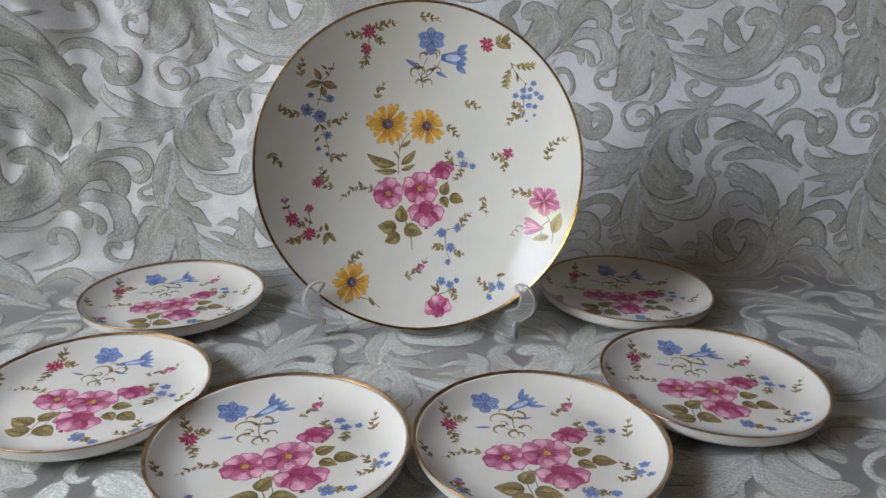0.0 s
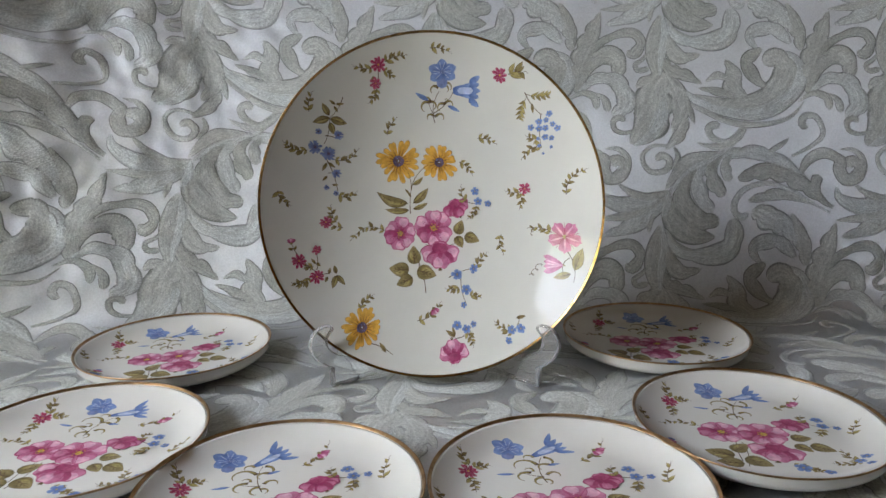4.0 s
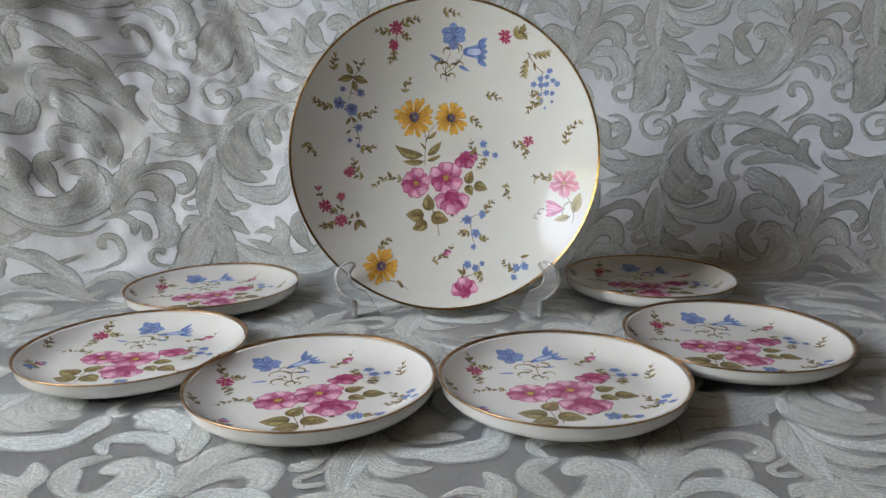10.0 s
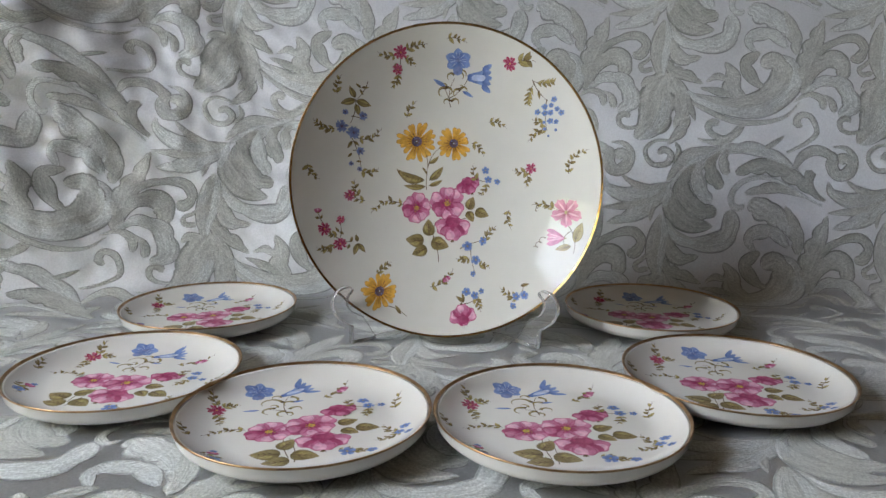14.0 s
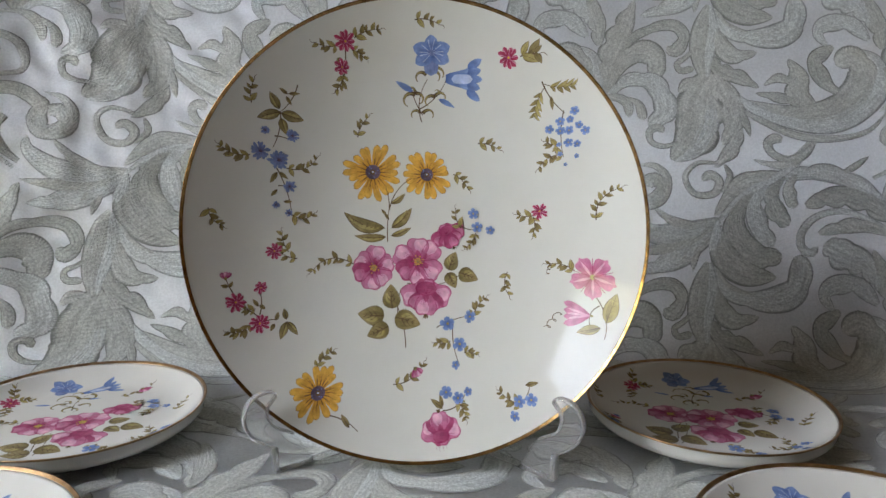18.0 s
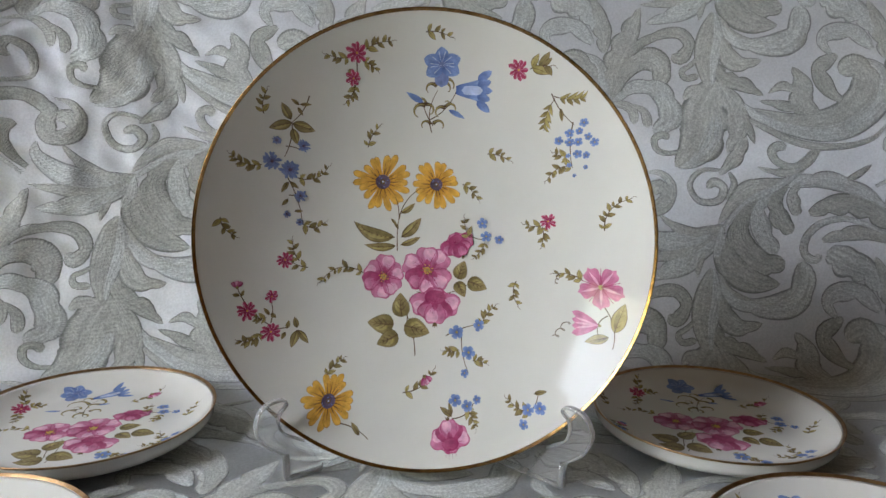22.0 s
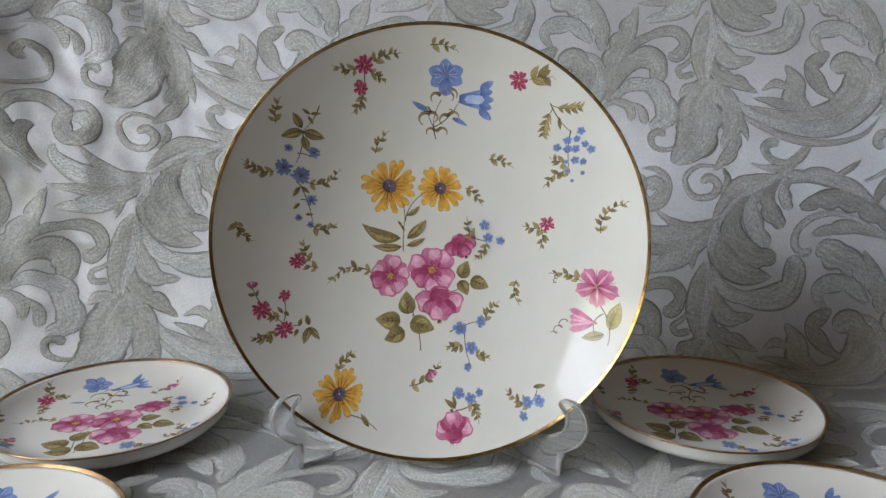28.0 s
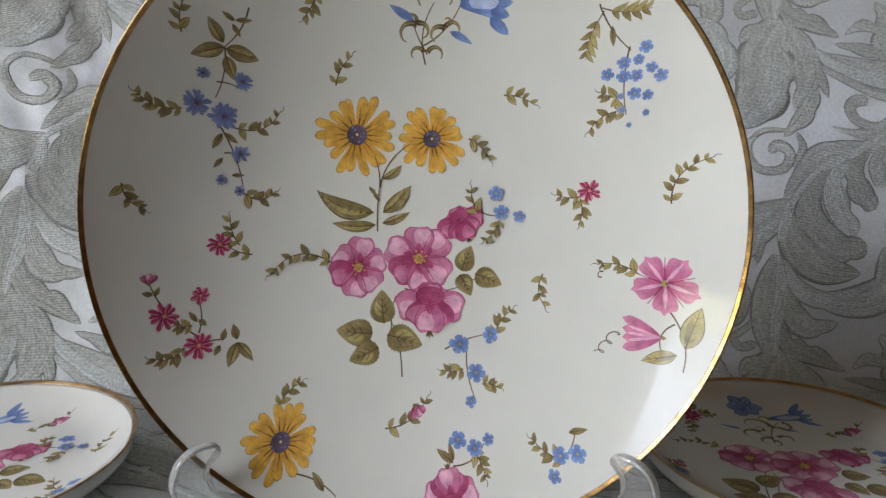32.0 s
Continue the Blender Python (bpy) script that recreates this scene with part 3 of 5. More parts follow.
            self.disc(x + q * math.cos(a), y + q * math.sin(a), r * 0.028, YELLOW if i % 2 else BROWN, 6)

    @flower("rose")
    def cabbage(self, x, y, r, turn, deep=0):
        """A rose seen from the side: dark inner petals, paler outer ones folded over."""
        a = radians(turn)

        def at(u, v):
            return x + r * (u * math.cos(a) - v * math.sin(a)), y + r * (u * math.sin(a) + v * math.cos(a))
        for u, v, ang, ln, w, ink in ((0.0, 0.0, 55, 0.72, 0.62, ROSE), (0.0, 0.0, 125, 0.72, 0.62, ROSE), (0, 0.0, 90, 0.75, 0.7, ROSE), (0.0, 0.28, -18, 0.98, 0.88, PINK), (0.0, 0.28, 198, 0.98, 0.88, PINK),
                                      (0.0, 0.3, -55, 0.9, 0.7, ROSE), (0.0, 0.3, -125, 0.9, 0.7, ROSE), (0.0, 0.3, -90, 0.98, 0.85, PINK)):
            px, py = at(u, v)
            self.petal(px, py, turn + ang, ln * r, w * r, ROSE if deep else ink, 5)
        px, py = at(0, 0.36)
        self.disc(px, py, 0.42 * r, DEEP, 14, 0.66, turn)
        self.disc(px, py, 0.395 * r, ROSE, 14, 0.62, turn)
        for s in (-40, -15, 12, 38):
            self.line(self.arc(px, py - 0.2 * r, turn + 90 + s, 0.42 * r, 0.01 * s, 6), 0.35, 0.08, DEEP)
        px, py = at(0, -0.62)
        for s in (-60, -90, -115):
            self.blade(px, py, turn + s, 0.22 * r, 0.08 * r, BROWN, n=5)

    @flower("aster")
    def aster(self, x, y, r, n):
        for i in range(n):
            a = 360 * i / n + rng.uniform(-8, 8)
            self.blade(x, y, a, r * rng.uniform(0.85, 1.1), 4.6 * r / n, RED, 0, "ray", 7, 0.06)
            self.line(self.arc(x, y, a, r * 0.75, 0, 4), 0.22, 0.06, ROSE)
            self.line(self.arc(x, y, a + 9, r * 0.9, 0, 4), 0.12, 0.3, PALEPINK)
        self.disc(x, y, r * 0.2, ROSE)
        self.disc(x, y, r * 0.11, YELLOW, 7)

    @flower("cornflower")
    def cornflower(self, x, y, r):
        for i in range(15):
            a = 24 * i + rng.uniform(-9, 9)
            self.blade(x, y, a, r * rng.uniform(0.75, 1.08), r * 0.38, CORN, rng.uniform(-0.15, 0.15), "ray", 7, 0.15)
        for i in range(9):
            self.line(self.arc(x, y, 40 * i + rng.uniform(-9, 9), r * 0.55, 0.1, 4), 0.28, 0.06, EYE)
        self.disc(x, y, r * 0.16, EYE, 7)

    @flower("forget_me_not")
    def forget(self, x, y, r):
        t = rng.uniform(0, 72)
        for i in range(5):
            self.blade(x, y, t + 72 * i, r * rng.uniform(0.9, 1.08), r * 0.98, BLUE, 0, "petal", 8, 0.06)
        for i in range(5):
            self.line(self.arc(x, y, t + 36 + 72 * i, r * 0.7, 0, 4), 0.2, 0.05, CORN)
        self.disc(x, y, r * 0.17, PALELEAF, 7)

    @flower("flower_bud")
    def bud(self, x, y, r, ang):
        for s in (-34, 34, 0):
            self.petal(x - r * 0.5 * math.cos(radians(ang)), y - r * 0.5 * math.sin(radians(ang)), ang + s, r * 1.5, r * 0.8, ROSE if s else PINK, 3)
        self.blade(x - r * 0.7 * math.cos(radians(ang)), y - r * 0.7 * math.sin(radians(ang)), ang, r * 0.7, r * 0.55, OLIVE, n=6)

    @flower("bluebell")
    def bellface(self, x, y, r):
        self.blade(x, y + r * 0.1, -93, r * 1.2, r * 0.75, CORN, 0, "round", 10)
        for a in (90, 20, 160, -28, 208):
            self.blade(x, y, a + rng.uniform(-5, 5), r * (0.82 if a == 90 else 1.0), r * 0.86, BLUE, 0, "point", 12, 0.04)
        for a in (90, 20, 160, -28, 208):
            self.line(self.arc(x, y, a, r * 0.7, 0, 6), 0.55, 0.08, CORN)
            for o in (-16, 16):
                self.line(self.arc(x, y, a + o, r * 0.62, 0.04, 5), 0.1, 0.45, PALEBLUE)
        self.disc(x, y, r * 0.15, CORN, 8)

    @flower("bluebell")
    def bell(self, x, y, ang, length, wide=12.0):
        a = radians(ang)
        d, nrm = (math.cos(a), math.sin(a)), (-math.sin(a), math.cos(a))
        left, mid, right = [], [], []
        for i in range(10):
            t = i / 9
            w = wide / 2 * (0.28 + 0.5 * t ** 0.7 + 0.12 * t ** 4)
            cx, cy = x + d[0] * length * 0.74 * t, y + d[1] * length * 0.74 * t
            left.append((cx + nrm[0] * w, cy + nrm[1] * w))
            mid.append((cx, cy))
            right.append((cx - nrm[0] * w, cy - nrm[1] * w))
        self.strip(left, mid, right, BLUE)
        ex, ey = x + d[0] * length * 0.62, y + d[1] * length * 0.62
        for o, s, ln in ((0.38, 32, 0.46), (-0.38, -38, 0.5), (0.0, 0, 0.44), (0.2, 14, 0.4), (-0.2, -14, 0.4)):
            self.blade(ex + nrm[0] * wide * o, ey + nrm[1] * wide * o, ang + s, length * ln, wide * 0.36, BLUE, 0, "point", 9)
        self.blade(x + d[0] * length * 0.16, y + d[1] * length * 0.16, ang, length * 0.62, wide * 0.34, PALEBLUE, 0, "round", 9)

    def pod(self, x, y, ang, length, wide=3.0):
        self.blade(x, y, ang, length, wide, BLUE, 0.04, "leaf")
        self.line(self.arc(x, y, ang, length * 0.8, 0.03), 0.3, 0.1, CORN)

    @flower("bindweed_flower")
    def trumpetface(self, x, y, r):
        for i in range(5):
            a = 55 + 72 * i
            self.blade(x, y, a, r * 1.02, r * 1.0, PINK, 0, "petal", 10, 0.04)
            self.blade(x, y, a - 2, r * 1.12, r * 0.5, PINK, 0, "point", 9)
        for i in range(5):
            a = 55 + 72 * i
            self.blade(x, y, a, r * 0.95, r * 0.13, PALEPINK, 0, "leaf", 7)
            self.line(self.arc(x, y, a + 36, r * 0.92, 0.0, 6), 0.6, 0.3, DEEP)
            for s in (-26, -14, 14, 26):
                self.line(self.arc(x, y, a + s, r * 0.85, 0.05, 6), 0.25, 0.07, ROSE)
        self.disc(x, y, r * 0.12, PALELEAF, 8)

    @flower("bindweed_trumpet")
    def trumpet(self, x, y, ang, length, wide=16.0):
        for o in (-24, -8, 8, 24):
            self.blade(x, y, ang + o, length * (1.0 if abs(o) > 10 else 0.92), length * 0.32, PINK, 0.004 * o, "ray", 9, 0.04)
        for o in (-14, 0, 14):
            self.blade(x, y, ang + o, length * 0.8, length * 0.1, PALEPINK, 0, "ray", 7)
        self.blade(x, y, ang + 180, length * 0.14, 1.6, OLIVE, n=5)

    def lay(self, name, parent, v, f, uv, ink):
        me = bpy.data.meshes.new(name)
        co, nor = [], []
        for x, y, z in v:
            r = math.hypot(x, y) / 1000
            e = 0.0005
            sl = (self.height(r + e) - self.height(max(0, r - e))) / (r + e - max(0, r - e))
            k = 1 / math.sqrt(1 + sl * sl)
            ux, uy = (x / 1000 / r, y / 1000 / r) if r > 1e-6 else (1, 0)
            nv = Vector((-sl * k * ux, -sl * k * uy, k))
            co.append(Vector((x / 1000, y / 1000, self.height(r))) + nv * (z / 1000))
            nor.append(nv)
        me.from_pydata(co, [], f)
        used = sorted(set(ink))
        for i in used:
            me.materials.append(INKS[i])
        me.polygons.foreach_set("material_index", [used.index(i) for i in ink])
        layer = me.uv_layers.new(name="UVMap")
        for lp in me.loops:
            layer.data[lp.index].uv = uv[lp.vertex_index]
        me.shade_smooth()
        me.normals_split_custom_set_from_vertices(nor)
        ob = new(name, me)
        ob.parent = parent
        return ob

    def done(self, name, label=""):
        """Closes the spray: stems and leaves as one part of the dish, each flower a part of the spray."""
        if not self.v:
            self.stem(0, 0, 0, 1)
        spray = self.lay(name, self.dish, self.v, self.f, self.uv, self.ink)
        for kept in self.kept:
            self.lay(kept[0], spray, *kept[1:])
        if label:
            spray["label"] = label
        self.clear()
        return spray


# ---- the woven acanthus pattern: raised leaves and scrolls that repeat along the cloth ----
REPEAT_X, REPEAT_S, SKEW_X, SKEW_S = 0.2462, 0.2335, 0.010, -0.003
ORIGIN_X, ORIGIN_S = 0.222, 0.254
FRONDS = []


def glide(pts, n=6):
    """A smooth line through a few points."""
    out_ = []
    for i in range(len(pts) - 1):
        p0, p1, p2, p3 = pts[max(0, i - 1)], pts[i], pts[i + 1], pts[min(len(pts) - 1, i + 2)]
        for k in range(n):
            t = k / n
            out_.append(tuple(0.5 * (2 * b + (c - a) * t + (2 * a - 5 * b + 4 * c - d) * t * t + (3 * b - a - 3 * c + d) * t ** 3) for a, b, c, d in zip(p0, p1, p2, p3)))
    return out_ + [pts[-1]]


def even(line, n):
    """The same line in n equal steps, and its length."""
    run = [0.0]
    for p, q in zip(line, line[1:]):
        run.append(run[-1] + math.hypot(q[0] - p[0], q[1] - p[1]))
    out_, k = [], 0
    for i in range(n + 1):
        d = run[-1] * i / n
        while k < len(run) - 2 and run[k + 1] < d:
            k += 1
        t = (d - run[k]) / max(1e-9, run[k + 1] - run[k])
        p, q = line[k], line[k + 1]
        out_.append((p[0] + (q[0] - p[0]) * t, p[1] + (q[1] - p[1]) * t))
    return out_, run[-1]


def frond(points, wide, kind="tip", lobes=0, pale=0):
    """One leaf or scroll in millimetres along a few points; its lobes stand on one side."""
    line = glide(points, 10)
    n = max(10, int(even(line, 2)[1] / 2.6), 8 * abs(lobes))
    line, length = even(line, n)
    rows = []
    for i, (cx, cy) in enumerate(line):
        t = i / n
        p, q = line[max(0, i - 1)], line[min(n, i + 1)]
        d = math.hypot(q[0] - p[0], q[1] - p[1]) or 1.0
        if kind == "club":
            w = (0.32 + 0.68 * t) * (1.0 if t < 0.9 else math.sqrt(max(0.0, 1 - ((t - 0.9) / 0.1) ** 2)))
        elif kind == "plume":
            w = (0.1 + 0.9 * min(1.0, t / 0.62) ** 0.8) * (1.0 if t < 0.76 else math.sqrt(max(0.0, 1 - ((t - 0.76) / 0.24) ** 2)))
        else:
            w = math.sin(math.pi * min(1.0, 0.04 + 0.96 * t) ** 0.9) ** 0.72 if t < 1 else 0.0
        w *= wide / 2
        notch = 1.12 - 0.5 * (1 - abs(math.sin(math.pi * (abs(lobes) + 0.5) * t ** 0.9)) ** 0.6) if lobes else 1.0
        mild = 1.0 - 0.25 * (1 - notch)
        left, right = (notch, mild) if lobes > 0 else (mild, notch)
        rows.append((cx, cy, -(q[1] - p[1]) / d * w, (q[0] - p[0]) / d * w, t, left, right))
    FRONDS.append((rows, len(FRONDS), pale, length))


def motif():
    frond(((56, -95), (88, -90), (116, -97), (138, -112), (151, -124)), 16, "tip", 3, 1)
    frond(((77, -120), (97, -112), (122, -113), (146, -128), (170, -149)), 21, "tip", -5, 0)
    frond(((86, -143), (108, -137), (130, -137), (154, -147)), 13, "tip", 3, 0)
    frond(((170, -156), (151, -145), (129, -131), (106, -124), (85, -129), (73, -141), (71, -154), (79, -160), (85, -154)), 8, "club", 0, 1)
    frond(((5, -135), (-15, -152), (-34, -167), (-67, -179)), 20, "tip", -2, 1)
    frond(((5, -132), (-18, -139), (-37, -133), (-50, -122)), 11, "tip", 2, 0)
    frond(((5, -133), (-22, -144), (-47, -146), (-66, -137), (-68, -124)), 20, "tip", 0, 1)
    frond(((5, -134), (-19, -151), (-41, -158), (-72, -161)), 12, "tip", 0, 0)
    frond(((-21, -154), (-25, -162), (-29, -172)), 6, "tip", 0, 0)
    frond(((-12, -150), (-17, -164), (-19, -177)), 7, "tip", 0, 0)
    frond(((64, -92), (50, -95), (27, -99), (13, -113), (0, -130)), 16, "tip", 2, 0)
    frond(((45, -99), (22, -120), (18, -144), (36, -164), (55, -161)), 23, "plume", -4, 0)
    frond(((50, -96), (35, -117), (37, -137), (48, -155)), 18, "plume", 2, 1)
    frond(((61, -92), (49, -110), (53, -126), (62, -137)), 17, "plume", -3, 0)
    frond(((72, -90), (64, -104), (67, -122)), 12, "plume", 2, 0)
    frond(((89, -63), (71, -80), (52, -84), (35, -79)), 9, "tip", 2, 0)
    frond(((80, -75), (60, -91), (30, -108), (12, -124), (-1, -140)), 8, "tip", 0, 1)
    frond(((134, -95), (155, -84), (168, -71), (163, -53), (151, -51), (147, -61), (154, -63)), 9, "club", 0, 0)
    frond(((107, -92), (121, -84), (133, -75)), 6, "tip", 0, 0)
    frond(((140, -117), (150, -100), (167, -92), (184, -99), (182, -110), (188, -121), (202, -117), (208, -101), (199, -89), (184, -88)), 14, "tip", 2, 0)
    frond(((182, -109), (191, -118), (203, -109), (197, -100), (189, -106)), 14, "club", 0, 0)
    frond(((173, -150), (161, -142), (156, -128), (160, -115)), 13, "club", 0, 0)
    frond(((141, -211), (140, -188), (130, -156)), 17, "tip", 3, 0)
    frond(((138, -195), (124, -171), (107, -162), (90, -152)), 27, "plume", 4, 1)
    frond(((131, -203), (116, -187), (96, -187), (88, -197), (96, -210)), 17, "tip", 2, 1)
    frond(((157, -26), (162, 8), (173, 38), (185, 67)), 25, "tip", 5, 0)
    frond(((158, -19), (174, 21), (197, 39), (219, 42), (228, 30), (219, 18), (212, 22)), 14, "club", 3, 0)
    frond(((156, -25), (172, 7), (192, 17), (203, 7), (198, -7)), 22, "plume", 3, 0)
    frond(((156, -29), (175, -11), (196, -11), (207, -26), (207, -42), (193, -52)), 21, "plume", 4, 1)
    frond(((145, -35), (161, -26), (175, -31), (177, -45)), 9, "plume", 0, 0)
    frond(((174, -26), (186, -33), (189, -48)), 9, "plume", 0, 0)
    frond(((110, 25), (94, 12), (100, -7), (118, -22)), 16, "tip", 2, 0)
    frond(((20, -30), (45, -45), (74, -58), (106, -60), (135, -52), (152, -34)), 7, "tip", 0, 0)
    frond(((9, -2), (24, -23), (55, -41), (93, -48), (123, -38), (146, -14), (144, 10), (127, 20)), 20, "plume", 0, 1)
    frond(((27, -26), (65, -37), (100, -36), (127, -19), (135, 3), (125, 15), (111, 7)), 29, "plume", -3, 0)
    frond(((91, -34), (77, -20), (78, -3), (70, 13)), 21, "tip", 3, 0)
    frond(((85, -30), (60, -23), (40, -19)), 10, "tip", 2, 0)
    frond(((79, -11), (61, -5), (48, -12)), 9, "tip", -2, 0)
    frond(((-3, -163), (1, -147), (3, -132)), 10, "tip", 0, 1)
    frond(((-1, -171), (10, -194), (36, -201), (66, -191), (70, -161)), 23, "plume", -2, 1)
    frond(((-1, -168), (8, -187), (32, -198), (56, -192), (68, -180)), 6, "tip", 0, 0)
    frond(((3, -142), (8, -164), (25, -178), (50, -181)), 26, "tip", 0, 0)
    frond(((-4, -186), (3, -208), (15, -218), (34, -214)), 18, "tip", -2, 0)
    frond(((-13, -193), (-18, -208), (-28, -219), (-36, -225), (-33, -232), (-21, -229)), 7, "club", 0, 0)
    frond(((-6, -169), (-14, -193), (-17, -216), (-13, -245)), 17, "tip", 0, 0)
    frond(((-5, -169), (-3, -193), (-8, -217), (-11, -243)), 11, "tip", 0, 1)
    frond(((2, 17), (11, 2), (27, -4), (44, -14)), 16, "tip", 3, 0)
    frond(((-6, -8), (-18, -11), (-26, -19)), 12, "tip", 2, 0)
    frond(((-19, -61), (-38, -68), (-50, -65), (-52, -55), (-44, -51), (-40, -56)), 8, "club", 0, 0)
    frond(((7, -5), (19, -27), (20, -46), (10, -67)), 22, "tip", -2, 0)
    frond(((4, 0), (-6, -26), (-13, -57), (-35, -80)), 44, "tip", 3, 0)
    frond(((4, -19), (-1, -46), (-13, -70), (-32, -82)), 20, "tip", 0, 1)
    frond(((4, 3), (14, -12), (27, -25)), 6, "tip", 0, 0)
    frond(((23, -31), (30, -45), (34, -59)), 8, "tip", 0, 0)
    frond(((26, -51), (20, -67), (11, -78), (2, -87)), 13, "tip", 2, 0)
    frond(((7, -83), (-12, -83), (-23, -95), (-16, -110), (-0, -110), (6, -99), (-2, -93), (-9, -99)), 9, "club", 0, 0)
    frond(((11, -84), (15, -95), (7, -109)), 6, "tip", 0, 0)
    frond(((84, -63), (68, -78), (53, -75), (48, -65), (55, -60), (60, -64)), 10, "club", 0, 0)


def weave(parent):
    motif()
    v, f, uv, mat = [], [], [], []
    for col in range(-5, 4):
        for row in range(-6, 3):
            ox, os = ORIGIN_X + col * REPEAT_X + row * SKEW_X, ORIGIN_S + row * REPEAT_S + col * SKEW_S
            for rows, k, pale, length in FRONDS:
                xs = [ox + r[0] / 1000 for r in rows]
                ss = [os + r[1] / 1000 + 0.5 * max(0.0, -x) ** 2 for r, x in zip(rows, xs)]
                if min(xs) < -0.74 or max(xs) > 0.84 or min(ss) < -0.72 or max(ss) > S_MAX - 0.03:
                    continue
                base, first = len(v), len(f)
                lift = 0.00012 + 0.000003 * k
                shift = k * 0.37
                for (px, py, nx, ny, t, left, right), x, s in zip(rows, xs, ss):
                    tall = min(1.0, 5 * t * (1 - t) + 0.15)
                    for side, up_ in ((1.0, 0.0), (0.86, 0.00030), (0.4, 0.00040), (0.0, 0.00043), (-0.4, 0.00040), (-0.86, 0.00030), (-1.0, 0.0)):
                        e = side * (left if side > 0 else right)
                        v.append(cloth(x + nx * e / 1000, s + ny * e / 1000, lift + up_ * tall))
                        uv.append((t * length / 10 + shift, 0.5 + side / 2))
                for i in range(len(rows) - 1):
                    for j in range(6):
                        a = base + 7 * i + j
                        f.append((a, a + 1, a + 8, a + 7))
                most = max(math.hypot(r[2], r[3]) for r in rows)
                for rib in ((-0.62, -0.36, -0.1, 0.16, 0.4, 0.64) if most > 8 else (-0.45, 0.0, 0.45)) if most > 4.5 else ():
                    base, m0, m1 = len(v), int(len(rows) * 0.1), int(len(rows) * 0.85)
                    for i in range(m0, m1):
                        px, py, nx, ny, t, left, right = rows[i]
                        thin = 0.62 / max(0.8, math.hypot(nx, ny)) * math.sin(math.pi * (i - m0 + 0.4) / (m1 - m0))
                        for e, up_ in ((thin, 0.0), (0.0, 0.00022), (-thin, 0.0)):
                            e += rib * (0.35 + 0.65 * min(1.0, 2 * t))
                            v.append(cloth(xs[i] + nx * e / 1000, ss[i] + ny * e / 1000, lift + 0.00042 * min(1.0, 5 * t * (1 - t) + 0.15) + up_))
                            uv.append((t * length / 10 + shift, 0.5 + 0.43 * (up_ == 0.0)))
                    for i in range(m1 - m0 - 1):
                        for j in range(2):
                            a = base + 3 * i + j
                            f.append((a, a + 1, a + 4, a + 3))
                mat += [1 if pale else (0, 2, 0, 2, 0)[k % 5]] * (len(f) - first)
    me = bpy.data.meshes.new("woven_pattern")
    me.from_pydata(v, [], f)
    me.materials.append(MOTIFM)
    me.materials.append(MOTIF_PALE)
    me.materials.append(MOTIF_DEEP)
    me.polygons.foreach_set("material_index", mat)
    layer = me.uv_layers.new(name="UVMap")
    loops = np.empty(len(me.loops), dtype=np.int32)
    me.loops.foreach_get("vertex_index", loops)
    layer.data.foreach_set("uv", np.array(uv, dtype=np.float32)[loops].ravel())
    me.shade_smooth()
    ob = new("woven_pattern", me)
    ob.parent = parent
    return tagged(ob, "raised acanthus leaves and scrolls woven in dull thread", kind="stuff")


def sheet_mesh(name, x0, x1, s0, s1, nx, ns):
    """The ground of the cloth as one fine sheet; its UVs run along the threads in metres."""
    spots = [(x0 + (x1 - x0) * i / nx, s0 + (s1 - s0) * j / ns) for j in range(ns + 1) for i in range(nx + 1)]
    w = nx + 1
    me = bpy.data.meshes.new(name)
    me.from_pydata([cloth(x, s) for x, s in spots], [], [(j * w + i, j * w + i + 1, j * w + w + i + 1, j * w + w + i) for j in range(ns) for i in range(nx)])
    layer = me.uv_layers.new(name="UVMap")
    loops = np.empty(len(me.loops), dtype=np.int32)
    me.loops.foreach_get("vertex_index", loops)
    layer.data.foreach_set("uv", np.array(spots, dtype=np.float32)[loops].ravel())
    me.materials.append(CLOTH)
    me.shade_smooth()
    return new(name, me)


damask = tagged(sheet_mesh("damask_cloth", -0.78, 0.88, S_MIN, S_MAX, 520, 520), "grey-green satin damask cloth draped over the table and upright behind", "tablecloth")
weave(damask)


# ---- porcelain ----
PLATE_R, PLATE_RIM, PLATE_FLOOR, PLATE_FLAT = 0.0796, 0.0200, 0.0085, 0.052


def plate_h(r):
    q = max(0.0, (r - PLATE_FLAT) / (PLATE_R - PLATE_FLAT))
    return PLATE_FLOOR + (PLATE_RIM - PLATE_FLOOR) * q ** 2


BOWL_R, BOWL_DEPTH = 0.1324, 0.044


def bowl_h(r):
    return BOWL_DEPTH * (r / BOWL_R) ** 2.6


